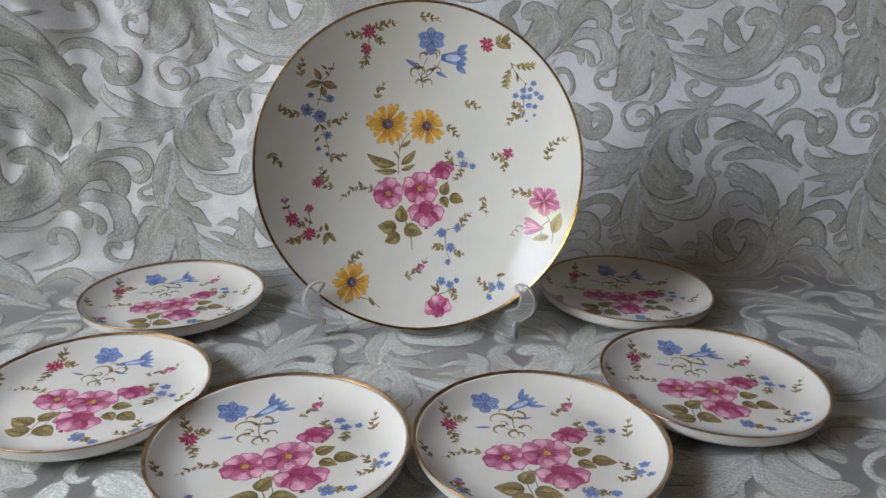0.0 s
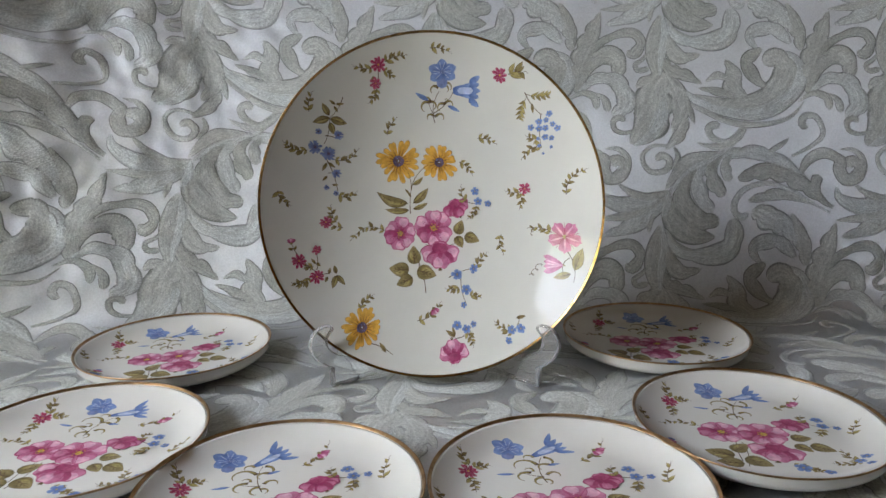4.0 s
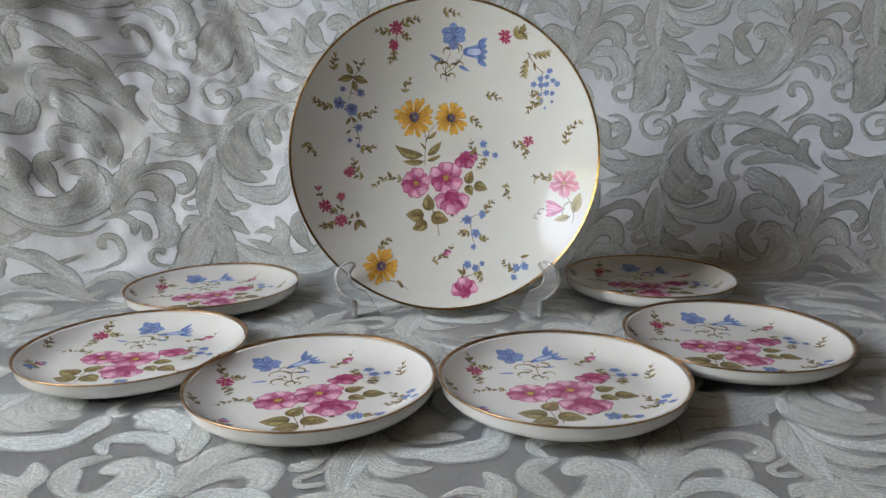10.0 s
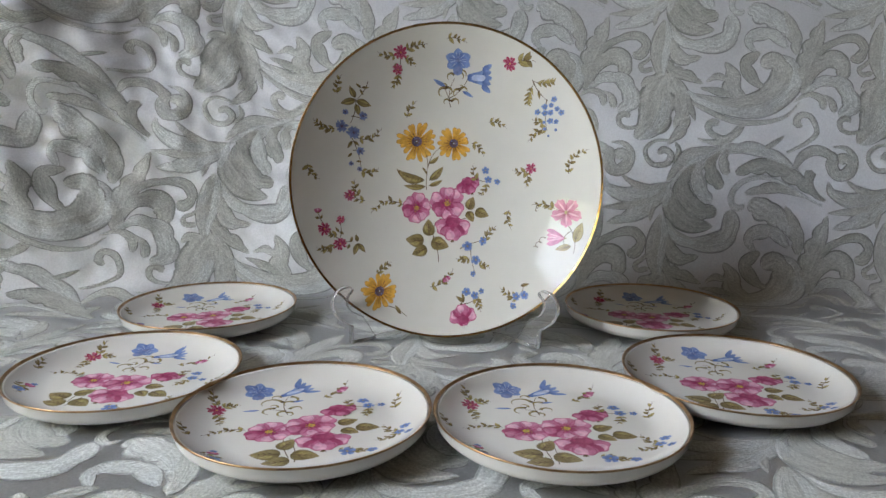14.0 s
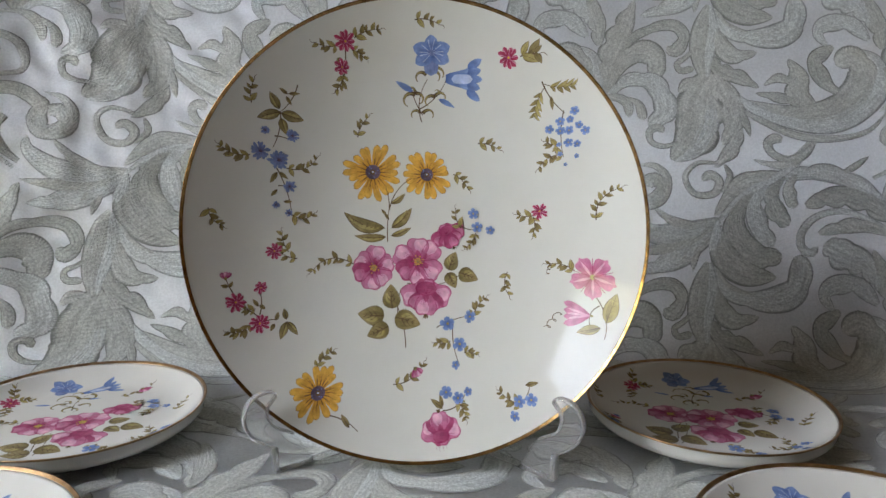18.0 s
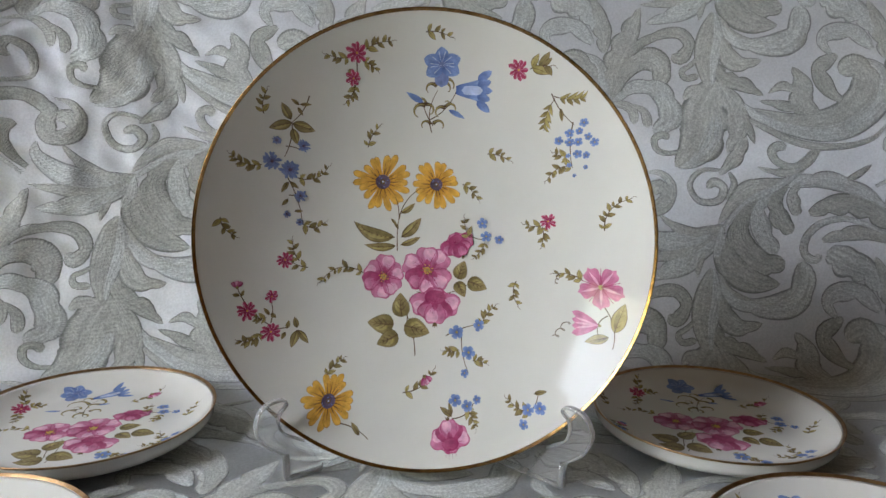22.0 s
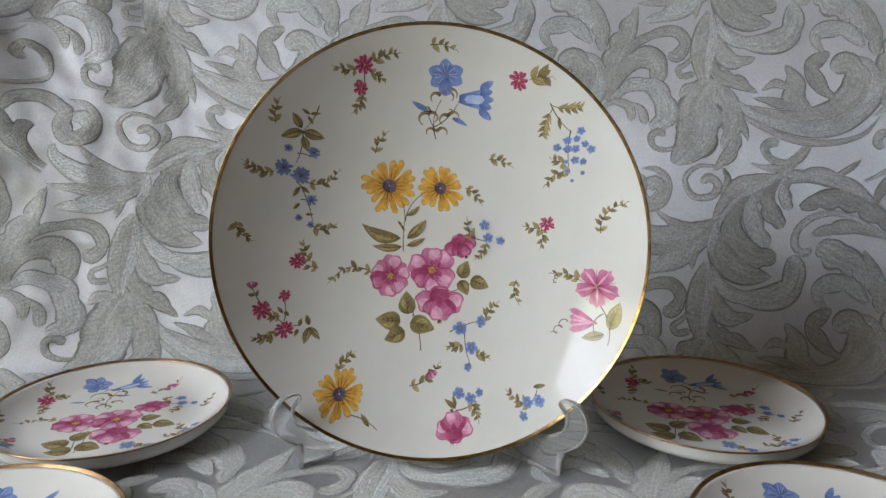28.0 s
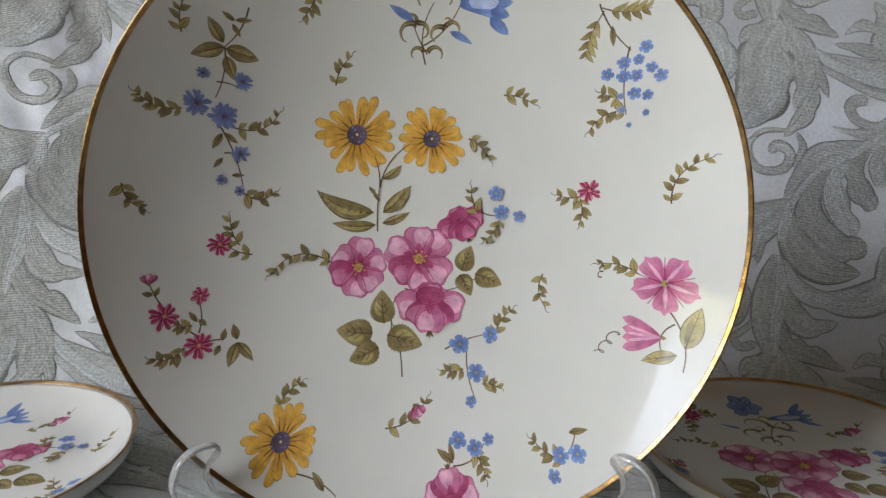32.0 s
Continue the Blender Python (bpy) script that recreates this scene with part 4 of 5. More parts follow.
def shell(height, rim_r, thick, foot_r, foot_z, n=48, belly=2.4, round_wall=0.0):
    """Profile of a dish: the inside, a rounded rim, the bellied outside down to a foot ring."""
    pro = [(rim_r * i / n, height(rim_r * i / n)) for i in range(n)]
    top = height(rim_r)
    pro += [(r_, height(r_)) for r_ in (rim_r - 0.0026, rim_r - 0.0013, rim_r - 0.0005)] + [(rim_r - 0.0001, top - 0.0004), (rim_r, top - 0.0011), (rim_r - 0.0004, top - 0.0019)]
    low = min(foot_z + 0.003, height(foot_r) - thick)
    for i in range(1, n):
        q = 1 - i / (n - 1)
        r = foot_r + 0.003 + (rim_r - 0.0004 - foot_r - 0.003) * q
        bulge = 1 - max(0.0, 1 - q ** 2.6) ** (1 / 2.6)
        pro.append((r, low + (top - 0.0019 - low) * (round_wall * bulge + (1 - round_wall) * q ** belly)))
    pro += [(foot_r + 0.0022, foot_z + 0.0012), (foot_r + 0.0014, foot_z), (foot_r - 0.0004, foot_z), (foot_r - 0.0014, foot_z + 0.0012), (foot_r - 0.003, low)]
    pro += [(foot_r * k, height(foot_r * k) - thick) for k in (0.9, 0.6, 0.3, 0)]
    return lathe(pro)


def rim_band(height, rim_r, width, seg=224):
    """The gilt line that runs round the lip."""
    top = height(rim_r)
    n = 6
    pro = [(rim_r - width, height(rim_r - width) - 0.0002)]
    pro += [(r_, height(r_) + 0.00014) for r_ in (rim_r - width * (1 - i / n) - 0.0003 * i / n for i in range(n + 1))]
    pro += [(rim_r + 0.00012, top - 0.0002), (rim_r + 0.00022, top - 0.0008), (rim_r - 0.0001, top - 0.0015)]
    pro.append(pro[0])
    return lathe(pro, seg)


plate = tagged(new("dessert_plate"), "white porcelain dessert plate with rose bouquet and gold rim", "plate", "dessert plates round the bowl")
part("plate_body", shell(plate_h, PLATE_R, 0.0036, 0.045, 0.0, belly=1.0, round_wall=0.92), CHINA_WHITE, plate)
part("gold_rim", rim_band(plate_h, PLATE_R, 0.0019), GOLD_WORN, plate, "worn gold line round the lip")

bowl = tagged(new("serving_bowl"), "large ivory porcelain bowl with scattered flowers, leaning on a stand", "bowl")
part("bowl_body", shell(bowl_h, BOWL_R, 0.0042, 0.055, -0.008, belly=2.0), CHINA, bowl)
part("gold_rim", rim_band(bowl_h, BOWL_R, 0.0017), GOLD, bowl, "gold line round the lip")
# flowers painted under the glaze, in millimetres from the middle of the dish
P = Painted(bowl, bowl_h)
P.daisy(-27.4, 36.1, 17.4, 18)
P.daisy(5.7, 34.9, 14.9, 16)
P.stem(-18.3, -6.8, 87, 23.0, bend=0.06)
P.stem(-17.4, 14.0, 100, 13.0, bend=-0.1)
P.stem(-17.3, 13.0, 55, 24.0, bend=0.24)
P.leaf(-16.2, 16.8, 37, 10.8, wide=3.4, bend=-0.15)
P.leaf(-19.3, 10.0, 132, 4.6, wide=1.7)
P.leaf(-20.0, 1.7, 159, 27.0, wide=8.2, bend=0.25)
P.leaf(-15.9, 1.7, 45, 17.5, wide=6.2, bend=-0.1)
P.leaf(-19.3, -3.8, 178, 19.4, wide=5.1, bend=0.12)
P.leaf(-16.2, -3.1, 23, 13.4, wide=3.8, bend=-0.1)
P.leaf(-17.6, 6.9, 123, 6.1, wide=1.7)
P.sprig(22.0, 35.3, -45, 13.4, 5)
P.done("painted_sunflower_spray")
P.stem(-5.9, -71.5, 106, 31.7, bend=-0.12)
P.stem(-11.1, -54.5, 86, 18.6, bend=0.1)
P.stem(-5.9, -32.5, 12, 35.7, bend=-0.25)
P.leafround(-15.4, -41.1, 7.2, 95)
P.leafround(-27.5, -52.1, 7.8, 175)
P.leafround(-23.1, -61.7, 6.8, 205)
P.leafround(-5.6, -55.5, 7.9, -15)
P.leafround(21.9, -18.5, 5.8, 70)
P.leafround(31.8, -27.2, 6.1, -20)
P.leafround(21.6, -30.1, 5.1, -60)
P.wildrose(-26.8, -23.3, 13.3, 6, 20)
P.wildrose(0.6, -18.8, 14.8, 6, 35)
P.cabbage(5.9, -41.3, 15.8, 0)
P.cabbage(19.7, -2.8, 10.9, 25, deep=1)
P.sprig(-39.0, -21.0, -168, 27.0, 9, bend=-0.3, size=1.05)
P.sprig(27.2, 2.1, 106, 12.7, 4)
P.stem(26.9, 3.8, -4, 12.9, bend=-0.3)
P.forget(34.6, 11.3, 3.4)
P.forget(37.1, 3.2, 3.4)
P.forget(45.2, 1.3, 3.0)
P.sprig(36.4, -0.6, -125, 11.8, 6, size=0.8)
P.done("painted_rose_bouquet")
P.stem(13.0, -59.2, 20, 23.6, bend=0.1)
P.stem(23.2, -55.6, -80, 25.2, bend=-0.15)
P.sprig(35.4, -51.9, 56, 14.4, 6)
P.sprig(21.6, -67.1, -174, 9.2, 5)
P.sprig(30.2, -73.2, -9, 7.5, 5)
P.forget(19.8, -56.7, 4.8)
P.forget(33.4, -52.0, 3.7)
P.forget(27.4, -68.5, 4.4)
P.forget(25.2, -80.6, 2.7)
P.done("painted_blue_spray")
P.sprig(-12.5, -92.6, 36, 22.7, 6, bend=-0.2)
P.bud(1.0, -84.7, 3.7, -60)
P.done("painted_pink_bud")
P.stem(18.0, -105.7, 35, 16.0, bend=-0.3)
P.leaf(18.0, -104.6, 147, 8.9, wide=3.0)
P.leaf(18.0, -103.7, 108, 6.9, wide=2.3)
P.sprig(26.5, -99.9, -60, 10.9, 6)
P.cabbage(17.0, -114.3, 11.8, 190)
P.forget(19.8, -95.9, 4.0)
P.forget(27.1, -98.7, 3.6)
P.forget(33.0, -94.9, 2.6)
P.done("painted_pink_rose")
P.sprig(64.3, -98.7, 155, 14.2, 6)
P.leaf(66.8, -88.5, 17, 7.9, wide=2.5)
P.stem(64.3, -98.1, 65, 11.8, bend=-0.2)
P.forget(63.1, -97.4, 3.5)
P.forget(70.0, -95.8, 3.7)
P.forget(60.4, -105.1, 2.8)
P.done("painted_blue_spray")
P.sprig(95.0, -21.0, 170, 16.4, 6, bend=-0.15)
P.curl(81.1, -18.6, -103, 6.8)
P.stem(106.7, -35.5, -81, 23.2, bend=0.25)
P.stem(108.3, -40.0, -111, 13.7, bend=-0.4)
P.leaf(111.4, -49.3, 71, 18.2, wide=7.3, pale=1)
P.leaf(108.6, -52.1, -162, 13.4, wide=5.1, pale=1)
P.trumpetface(104.7, -24.0, 11.9)
P.trumpet(103.0, -46.1, 179, 15.5, wide=16.9)
P.curl(86.9, -47.0, -128, 13.4)
P.done("painted_bindweed")
P.sprig(105.8, 9.3, 57, 23.0, 9, bend=0.25)
P.done("painted_leaf_sprig")
P.sprig(70.8, 10.9, 177, 9.8, 4)
P.sprig(70.8, 10.2, -91, 11.4, 5)
P.aster(74.3, 13.6, 5.1, 10)
P.done("painted_pink_aster")
P.stem(72.3, 87.7, -52, 22.0, bend=-0.12)
P.stem(85.2, 71.8, -87, 26.2, bend=-0.1)
P.fern(73.6, 86.2, -4, 17.5)
P.fern(74.3, 85.0, -106, 18.4)
P.leaf(77.9, 79.5, -80, 7.6, wide=2.1)
P.sprig(86.6, 47.2, -148, 16.3, 7, bend=-0.2)
P.sprig(83.9, 52.6, 165, 8.0, 4)
P.forget(91.0, 71.5, 2.6)
P.forget(89.0, 66.8, 2.3)
P.forget(83.8, 65.8, 2.7)
P.forget(93.9, 63.6, 2.3)
P.forget(97.5, 60.5, 2.6)
P.forget(78.0, 61.4, 2.7)
P.forget(84.1, 60.6, 2.7)
P.forget(88.8, 60.8, 2.7)
P.forget(88.9, 54.0, 2.7)
P.forget(93.7, 53.3, 2.3)
P.forget(83.9, 52.9, 1.5)
P.forget(84.8, 47.5, 1.5)
P.forget(93.8, 46.4, 1.5)
P.forget(88.0, 41.5, 1.2)
P.done("painted_forget_me_not_spray")
P.sprig(59.6, 101.0, 4, 10.1, 2, size=1.7)
P.aster(53.2, 100.8, 6.1, 9)
P.done("painted_red_aster")
P.sprig(0.3, 120.7, -11, 14.4, 5)
P.done("painted_leaf_sprig")
P.sprig(36.7, 53.8, -17, 13.8, 5)
P.done("painted_leaf_sprig")
P.stem(2.7, 66.2, 81, 24.5, bend=0.25)
P.stem(1.2, 73.6, 46, 24.1, bend=-0.2)
P.stem(3.5, 70.4, 115, 14.8, bend=0.1)
P.hook(2.2, 71.3, -169, 6.8)
P.hook(3.5, 71.3, -10, 7.7)
P.hook(-0.8, 82.0, -137, 10.1)
P.hook(-0.8, 82.6, -55, 7.6)
P.hook(-0.8, 83.2, 160, 5.5)
P.hook(6.0, 92.8, -158, 7.8)
P.hook(7.3, 93.4, -22, 8.3)
P.hook(8.6, 94.0, -8, 9.1)
P.hook(10.9, 80.7, -142, 8.1)
P.hook(11.0, 81.3, -15, 7.4)
P.hook(12.9, 81.9, 122, 3.6)
P.bellface(9.3, 104.4, 11.1)
P.bell(17.3, 90.7, -2, 20.3, wide=14.9)
P.pod(-2.1, 83.8, 151, 11.7, wide=3.6)
P.pod(12.9, 79.5, -27, 11.0, wide=3.0)
P.done("painted_bluebell_spray")
P.stem(-67.9, 85.4, -126, 19.1, bend=0.15)
P.stem(-78.7, 69.9, -106, 20.7, bend=0.12)
P.stem(-83.3, 56.4, -14, 8.3, bend=0.15)
P.stem(-83.8, 38.7, -75, 30.9, bend=0.1)
P.stem(-82.9, 27.2, -0, 6.1)
P.leaf(-78.5, 69.6, -18, 12.7, wide=6.1)
P.leaf(-78.7, 70.2, -164, 13.1, wide=5.5)
P.leaf(-79.1, 71.7, 113, 10.2, wide=4.6)
P.leaf(-78.8, 66.8, -78, 9.6, wide=4.7)
P.leaf(-73.8, 80.1, 141, 5.3, wide=2.0)
P.leaf(-73.4, 80.4, 3, 6.2, wide=2.0)
P.leaf(-74.8, 78.9, -63, 5.3, wide=2.0)
P.sprig(-96.8, 45.3, 159, 15.6, 9, bend=0.2)
P.sprig(-77.9, 37.8, 22, 19.6, 8, bend=-0.25)
P.sprig(-75.9, 9.8, 4, 13.0, 6, bend=-0.3)
P.leaf(-83.1, 35.4, -123, 7.8, wide=2.7)
P.leaf(-82.5, 35.5, -39, 6.7, wide=2.4)
P.leaf(-83.6, 24.9, -133, 5.4, wide=2.1)
P.leaf(-80.3, 17.6, -0, 4.9, wide=1.8)
P.cornflower(-91.2, 47.6, 5.7)
P.cornflower(-81.7, 42.6, 6.5)
P.cornflower(-73.5, 56.9, 3.9)
P.cornflower(-87.8, 59.7, 2.8)
P.cornflower(-76.6, 26.9, 4.0)
P.cornflower(-84.6, 15.6, 2.4)
P.cornflower(-77.5, 10.8, 2.5)
P.done("painted_cornflower_spray")
P.sprig(-44.1, 107.0, 175, 12.0, 5)
P.sprig(-34.3, 111.2, 17, 15.8, 6, bend=0.1)
P.sprig(-36.2, 105.1, -32, 8.2, 5)
P.stem(-39.8, 105.8, -102, 22.4, bend=0.1)
P.sprig(-42.1, 92.3, -121, 10.6, 5)
P.leaf(-42.7, 100.9, -133, 4.0, wide=2.4)
P.aster(-39.3, 109.4, 6.0, 9)
P.aster(-42.4, 96.1, 4.6, 7)
P.done("painted_pink_aster_spray")
P.sprig(-93.0, 74.4, 75, 13.2, 5)
P.done("painted_leaf_sprig")
P.sprig(-36.0, 56.9, 59, 14.4, 5)
P.done("painted_leaf_sprig")
P.sprig(-119.0, 14.3, -58, 13.1, 6, bend=-0.2)
P.done("painted_leaf_sprig")
P.sprig(-72.7, -17.2, 156, 11.5, 3)
P.sprig(-77.8, -13.0, 106, 13.0, 5)
P.aster(-85.7, -12.4, 5.1, 10)
P.done("painted_red_aster")
P.stem(-82.8, -53.2, -170, 14.5, bend=-0.1)
P.stem(-88.6, -53.4, 141, 19.1, bend=0.1)
P.stem(-92.3, -49.9, 94, 14.5, bend=-0.15)
P.stem(-104.1, -40.0, 118, 14.0, bend=0.1)
P.leaf(-77.5, -54.9, -105, 10.5, wide=4.6)
P.leaf(-77.2, -54.9, -51, 10.4, wide=3.7)
P.leaf(-77.6, -53.6, 106, 6.8, wide=3.1)
P.leaf(-83.3, -53.8, 80, 5.1, wide=2.4)
P.leaf(-84.1, -55.6, -113, 4.6, wide=2.4)
P.sprig(-97.1, -55.1, -164, 11.1, 7, bend=0.3)
P.leaf(-93.2, -45.1, 127, 5.6, wide=2.0)
P.leaf(-92.6, -44.2, -43, 4.1, wide=2.3)
P.sprig(-94.8, -46.5, 175, 6.2, 3)
P.leaf(-109.3, -32.6, 165, 3.9, wide=2.2)
P.leaf(-108.7, -33.2, 68, 4.0, wide=1.9)
P.bud(-110.8, -26.7, 2.9, 90)
P.aster(-105.1, -41.8, 5.8, 10)
P.aster(-92.5, -34.2, 3.8, 7)
P.aster(-92.0, -55.0, 5.8, 10)
P.done("painted_red_aster_spray")
P.sprig(-58.7, -82.0, 45, 12.7, 6)
P.stem(-51.2, -107.5, -25, 21.8, bend=0.15)
P.leaf(-36.7, -114.6, 128, 8.9, wide=2.8)
P.daisy(-56.5, -96.0, 15.3, 17)
P.done("painted_sunflower")
P.sprig(56.1, -23.8, -85, 14.7, 5, bend=-0.2)
P.done("painted_leaf_sprig")
P = Painted(plate, plate_h)
P.stem(-11.2, 13.2, 91, 28.9, bend=0.2)
P.stem(-12.4, 19.6, 161, 13.3, bend=0.1)
P.hook(-15.0, 33.0, -178, 17.0)
P.hook(-16.2, 42.0, -178, 7.7)
P.hook(-10.4, 42.2, -76, 11.4)
P.hook(-19.5, 24.1, -131, 12.3)
P.hook(-18.3, 25.4, 142, 6.3)
P.hook(-12.5, 19.0, -116, 10.1)
P.hook(-10.4, 21.7, 2, 9.3)
P.hook(-7.5, 33.2, -148, 9.4)
P.hook(-12.7, 16.4, -45, 7.0)
P.bellface(-31.6, 51.1, 10.8)
P.bell(-16.5, 43.5, 38, 24.2, wide=12.4)
P.pod(-8.7, 32.5, 16, 8.1, wide=2.7)
P.pod(-29.6, 22.5, -178, 11.1, wide=2.6)
P.done("painted_bluebell_spray")
P.stem(-5.2, -51.5, 97, 31.2, bend=-0.1)
P.stem(-8.7, -45.7, 97, 29.2, bend=0.1)
P.stem(-2.3, -19.3, 12, 36.3, bend=-0.3)
P.leafround(-10.2, -29.3, 7.0, 60)
P.leafround(-21.7, -40.0, 8.5, 175)
P.leafround(-15.5, -49.8, 7.7, 190)
P.leafround(0.2, -44.0, 8.1, -15)
P.leafround(26.4, -3.0, 6.4, 20)
P.leafround(38.1, -12.6, 7.3, -10)
P.leafround(27.1, -16.3, 5.8, -30)
P.wildrose(-21.4, -10.7, 14.4, 6, 20)
P.wildrose(3.9, -5.4, 15.6, 6, 35)
P.cabbage(10.9, -28.8, 16.7, 0)
P.cabbage(22.0, 14.1, 12.4, 20, deep=1)
P.sprig(-36.0, -7.0, -166, 24.0, 8, bend=-0.25, size=1.0)
P.sprig(29.9, 19.5, 97, 10.0, 3)
P.stem(29.9, 19.5, 2, 16.7, bend=-0.2)
P.forget(38.0, 27.6, 4.1)
P.forget(40.9, 19.1, 4.1)
P.forget(49.7, 19.2, 2.9)
P.sprig(40.7, 14.6, -109, 10.0, 5)
P.done("painted_rose_bouquet")
P.sprig(-55.9, 29.0, 113, 12.7, 5)
P.sprig(-53.7, 28.4, 18, 9.1, 5)
P.sprig(-56.7, 17.4, -73, 13.4, 6)
P.aster(-56.7, 23.4, 6.5, 10)
P.done("painted_red_aster")
P.sprig(11.7, 37.9, 50, 25.8, 7, bend=-0.15)
P.bud(23.4, 50.0, 4.7, -40)
P.done("painted_pink_bud")
P.sprig(58.3, 12.0, 72, 15.9, 5)
P.done("painted_leaf_sprig")
P.sprig(56.7, -23.7, 123, 13.6, 5)
P.sprig(57.0, -26.3, -163, 13.7, 6)
P.forget(61.1, -18.2, 3.6)
P.forget(57.0, -25.0, 3.5)
P.forget(61.8, -30.5, 2.8)
P.done("painted_blue_spray")
P.sprig(19.4, -41.0, -13, 12.7, 6)
P.sprig(28.6, -43.9, 7, 7.3, 5)
P.forget(24.7, -42.4, 4.9)
P.forget(39.2, -43.9, 3.8)
P.done("painted_blue_spray")
P.sprig(-67.0, -17.3, 119, 12.7, 5)
P.done("painted_leaf_sprig")
P.sprig(-48.2, -45.5, 154, 9.7, 4)
P.forget(-48.9, -48.5, 4.2)
P.forget(-51.2, -34.4, 2.4)
P.done("painted_blue_spray")
P.sprig(15.0, -69.6, 17, 10.0, 5)
P.bud(17.0, -68.5, 3.0, 20)
P.done("painted_pink_bud")
P.sprig(-53.2, -39.5, -59, 15.3, 5)
P.bud(-50.9, -39.1, 3.5, 100)
P.done("painted_pink_bud")
PLATES = [(-0.2371, 0.6202, 4.7), (-0.2365, 0.4562, -17.9), (-0.0931, 0.3958, 12.6), (0.067, 0.4042, 0), (0.2006, 0.4830, -19.6), (0.1766, 0.6502, -27.0)]
for i, (px, py, turn) in enumerate(PLATES):
    m = pose(px, py, 0.0012, 0, 0, turn)
    if i == 0:
        plate.matrix_world = m
    else:
        copy_thing(plate, m)

BOWL_LEAN = 0.1093
up = Vector((0, math.sin(BOWL_LEAN), math.cos(BOWL_LEAN)))
out = Vector((0, -math.cos(BOWL_LEAN), math.sin(BOWL_LEAN)))
mouth = Vector((-0.0165, 0.5854, 0.1407))
frame_m = Matrix((Vector((1, 0, 0)), up, out)).transposed().to_4x4()
bowl.matrix_world = Matrix.Translation(mouth - out * BOWL_DEPTH) @ frame_m


# ---- the clear stand that holds the bowl ----
def sweep(points, half_w, half_d):
    """A bar of rounded section that follows points (h, z) in its own upright plane; y is its thickness."""
    bm = bmesh.new()
    n = len(points)
    rings = []
    for i, (h, z) in enumerate(points):
        p, q = points[max(0, i - 1)], points[min(n - 1, i + 1)]
        d = Vector((q[0] - p[0], q[1] - p[1])).normalized()
        nx, nz = -d.y, d.x
        ring = []
        for u, w in ((-1, -0.6), (-0.6, -1), (0.6, -1), (1, -0.6), (1, 0.6), (0.6, 1), (-0.6, 1), (-1, 0.6)):
            ring.append(bm.verts.new(((h + nx * u * half_w) / 1000, w * half_d / 1000, (z + nz * u * half_w) / 1000)))
        rings.append(ring)
    for a, b in zip(rings, rings[1:]):
        for i in range(8):
            bm.faces.new((a[i], a[(i + 1) % 8], b[(i + 1) % 8], b[i]))
    bm.faces.new(rings[0])
    bm.faces.new(list(reversed(rings[-1])))
    bmesh.ops.recalc_face_normals(bm, faces=bm.faces)
    return bm


stand = tagged(new("plate_stand"), "clear acrylic plate stand with two hooked arms under the bowl", "plate stand")
stand.matrix_world = Matrix.Translation((-0.0165, 0.585, 0.0009))
SHEET_X, SHEET_Y = {1: 0.0642, -1: -0.0926}, 0.5745
SHEET = glide([(-13, 16), (-8, 22.5), (-2, 26), (4, 30), (7.2, 36.4), (6.6, 42.4), (3.4, 46), (1.8, 48), (3, 50.2), (7, 51.2), (13.6, 50), (18.8, 45.6), (21.2, 37.3), (18.2, 28.4), (11.5, 21.5), (4.4, 16.8)], 3)
SHEET += [(4.0, 1.4), (3.2, 0.4), (0.4, 0.3), (-19, 0.3), (-20.4, 1.2), (-20, 3.4), (-15.2, 11.5)]


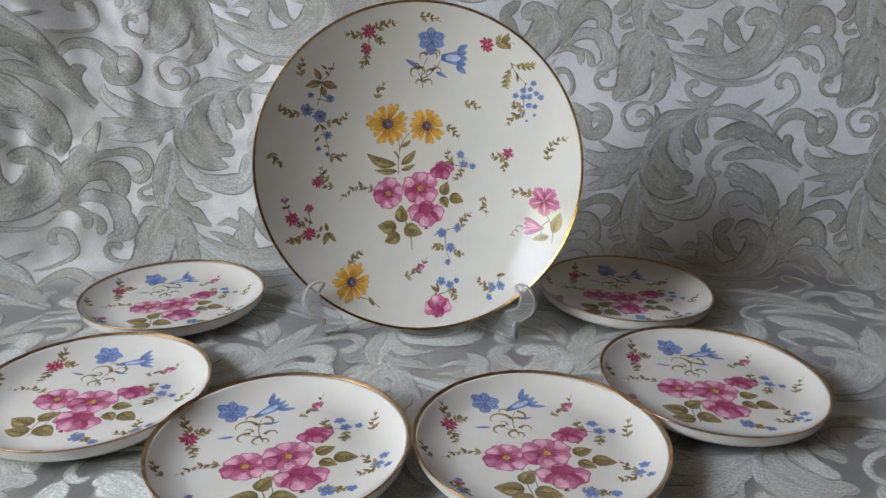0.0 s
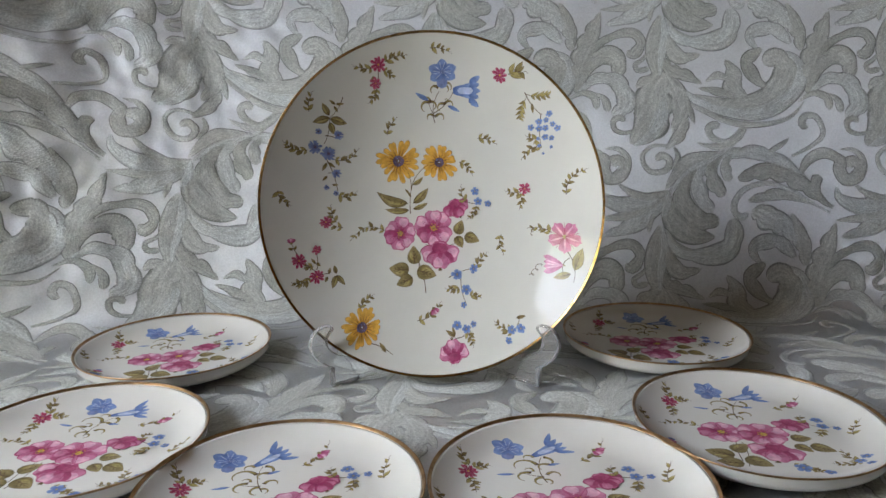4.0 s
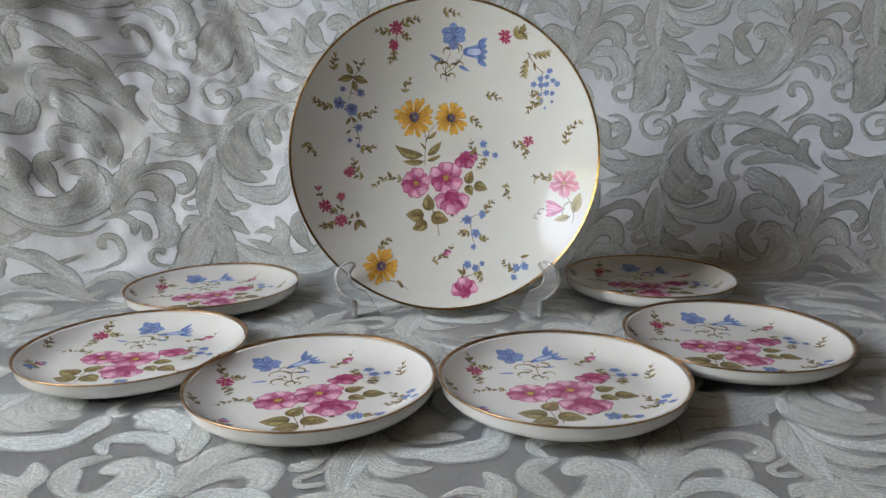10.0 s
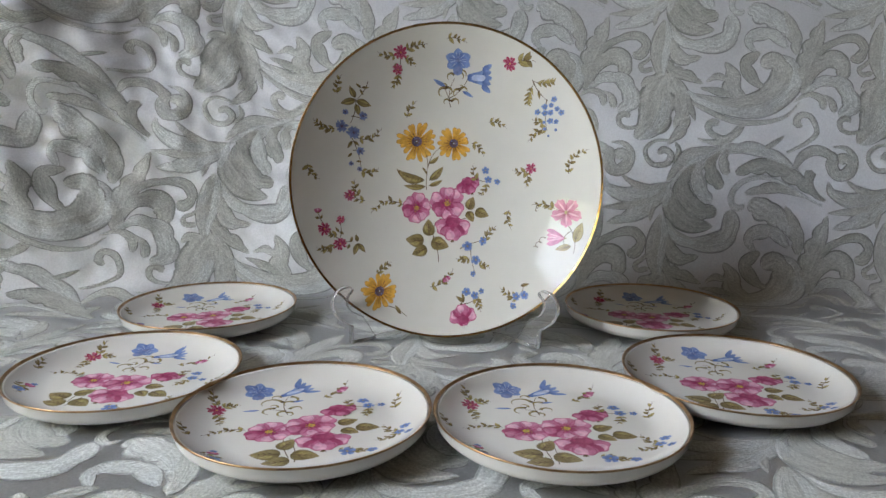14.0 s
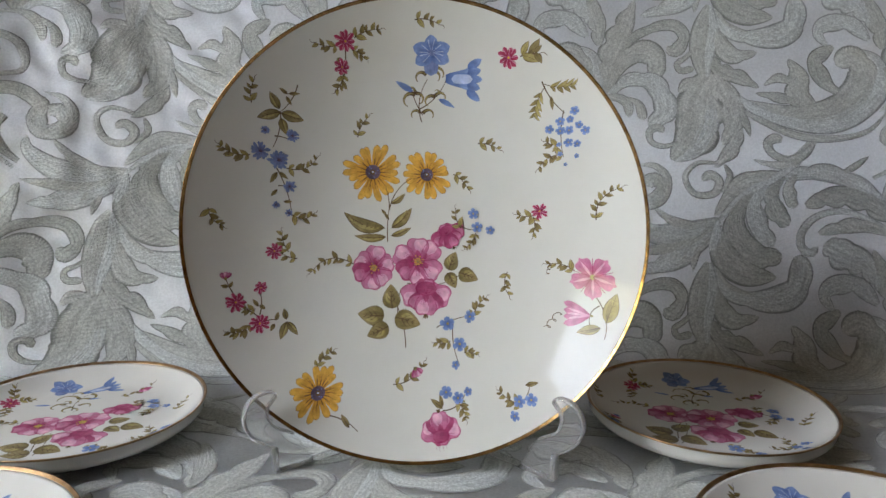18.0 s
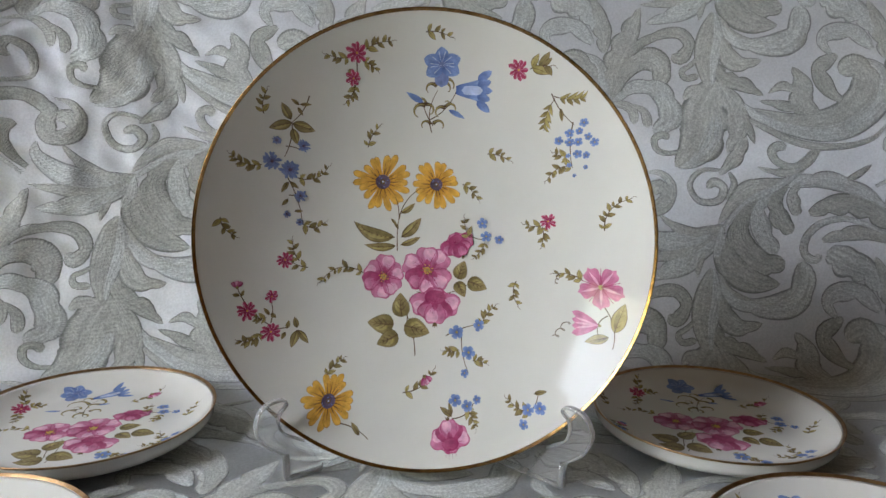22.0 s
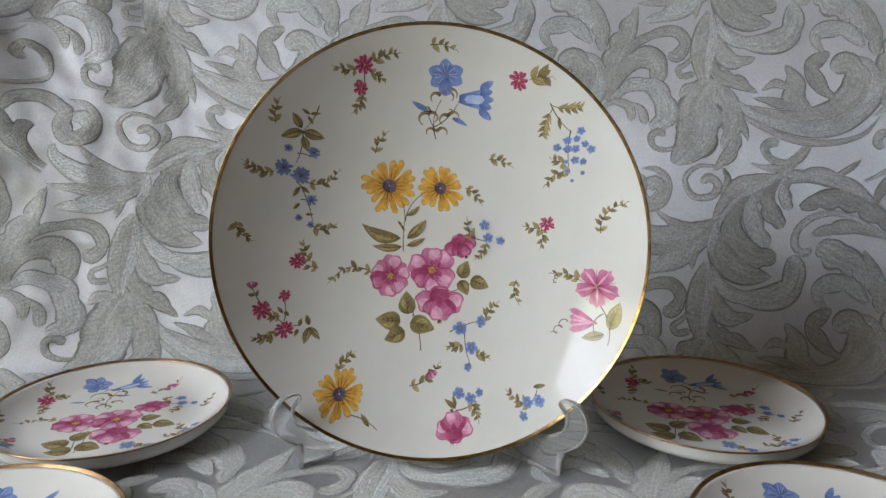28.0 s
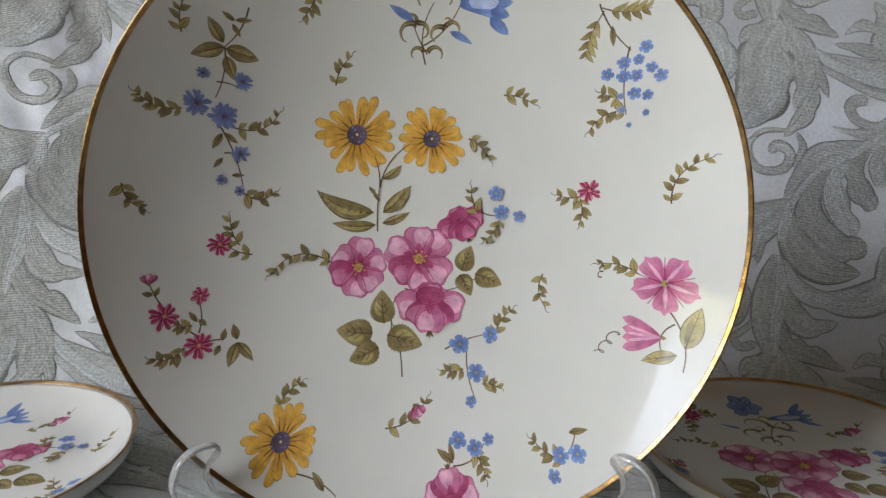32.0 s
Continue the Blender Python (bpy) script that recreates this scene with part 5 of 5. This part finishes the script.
def slab(outline, half, soft=0.8):
    """A flat piece cut from clear sheet: its outline (h, z) in millimetres, with polished round edges."""
    bm = bmesh.new()
    face = bm.faces.new([bm.verts.new((h / 1000, -half / 1000, z / 1000)) for h, z in outline])
    grown = bmesh.ops.extrude_face_region(bm, geom=[face])["geom"]
    top = [g for g in grown if isinstance(g, bmesh.types.BMVert)]
    bmesh.ops.translate(bm, verts=top, vec=(0, 2 * half / 1000, 0))
    rims = [e for e in bm.edges if abs(e.verts[0].co.y - e.verts[1].co.y) < 1e-6]
    bmesh.ops.bevel(bm, geom=rims, offset=soft / 1000, segments=2, affect="EDGES")
    bmesh.ops.recalc_face_normals(bm, faces=bm.faces)
    return bm


for side in (-1, 1):
    m = Matrix.Translation((SHEET_X[side], SHEET_Y, 0.0009)) @ Matrix.Rotation(-0.68 * side, 4, "Z") @ Matrix.Diagonal((side, 1, 1, 1))
    arm = part("hook_arm", slab(SHEET, 1.9), ACRYL, stand, "clear sheet cut to a hook that grips the rim", smooth=False)
    arm.matrix_world = m
    # added milky bars on outline, leg and sole imitate the sheet's bright edge highlights
    lip = part("edge_glint_bar", sweep(SHEET[3:49], 0.75, 2.2), ACRYL_GLINT, stand, "milky bar added along the sheet's edge for its bright highlight")
    lip.matrix_world = m
    rib = part("edge_rib", sweep([(2.6, 1.2), (2.6, 9), (3.0, 16.4)], 1.2, 2.6), ACRYL_GLINT, stand)
    rib.matrix_world = m
    sole = part("foot_edge", sweep([(-19, 1.6), (-9, 1.6), (2, 1.6)], 1.2, 2.6), ACRYL_GLINT, stand)
    sole.matrix_world = m
    foot = part("foot_bar", sweep(glide([(0, 1.9), (12, 1.9), (26, 2.0)], 3), 1.7, 1.9), ACRYL, stand)
    foot.matrix_world = Matrix.Translation((SHEET_X[side] - side * 0.0155, SHEET_Y + 0.0125, 0.0009)) @ Matrix.Rotation(math.pi / 2 + side * 0.89, 4, "Z")
    back = part("back_prop", sweep(glide([(0, 2.2), (10, 40), (16, 90)], 4), 2.2, 3.0), ACRYL, stand)
    back.matrix_world = stand.matrix_world @ Matrix.Translation((side * 0.040, 0.047, 0)) @ Matrix.Rotation(math.pi / 2, 4, "Z")
part("cross_bar", sweep([(-40, 3), (0, 3), (40, 3)], 2.2, 3.0), ACRYL, stand).matrix_world = stand.matrix_world @ Matrix.Translation((0, 0.046, 0))
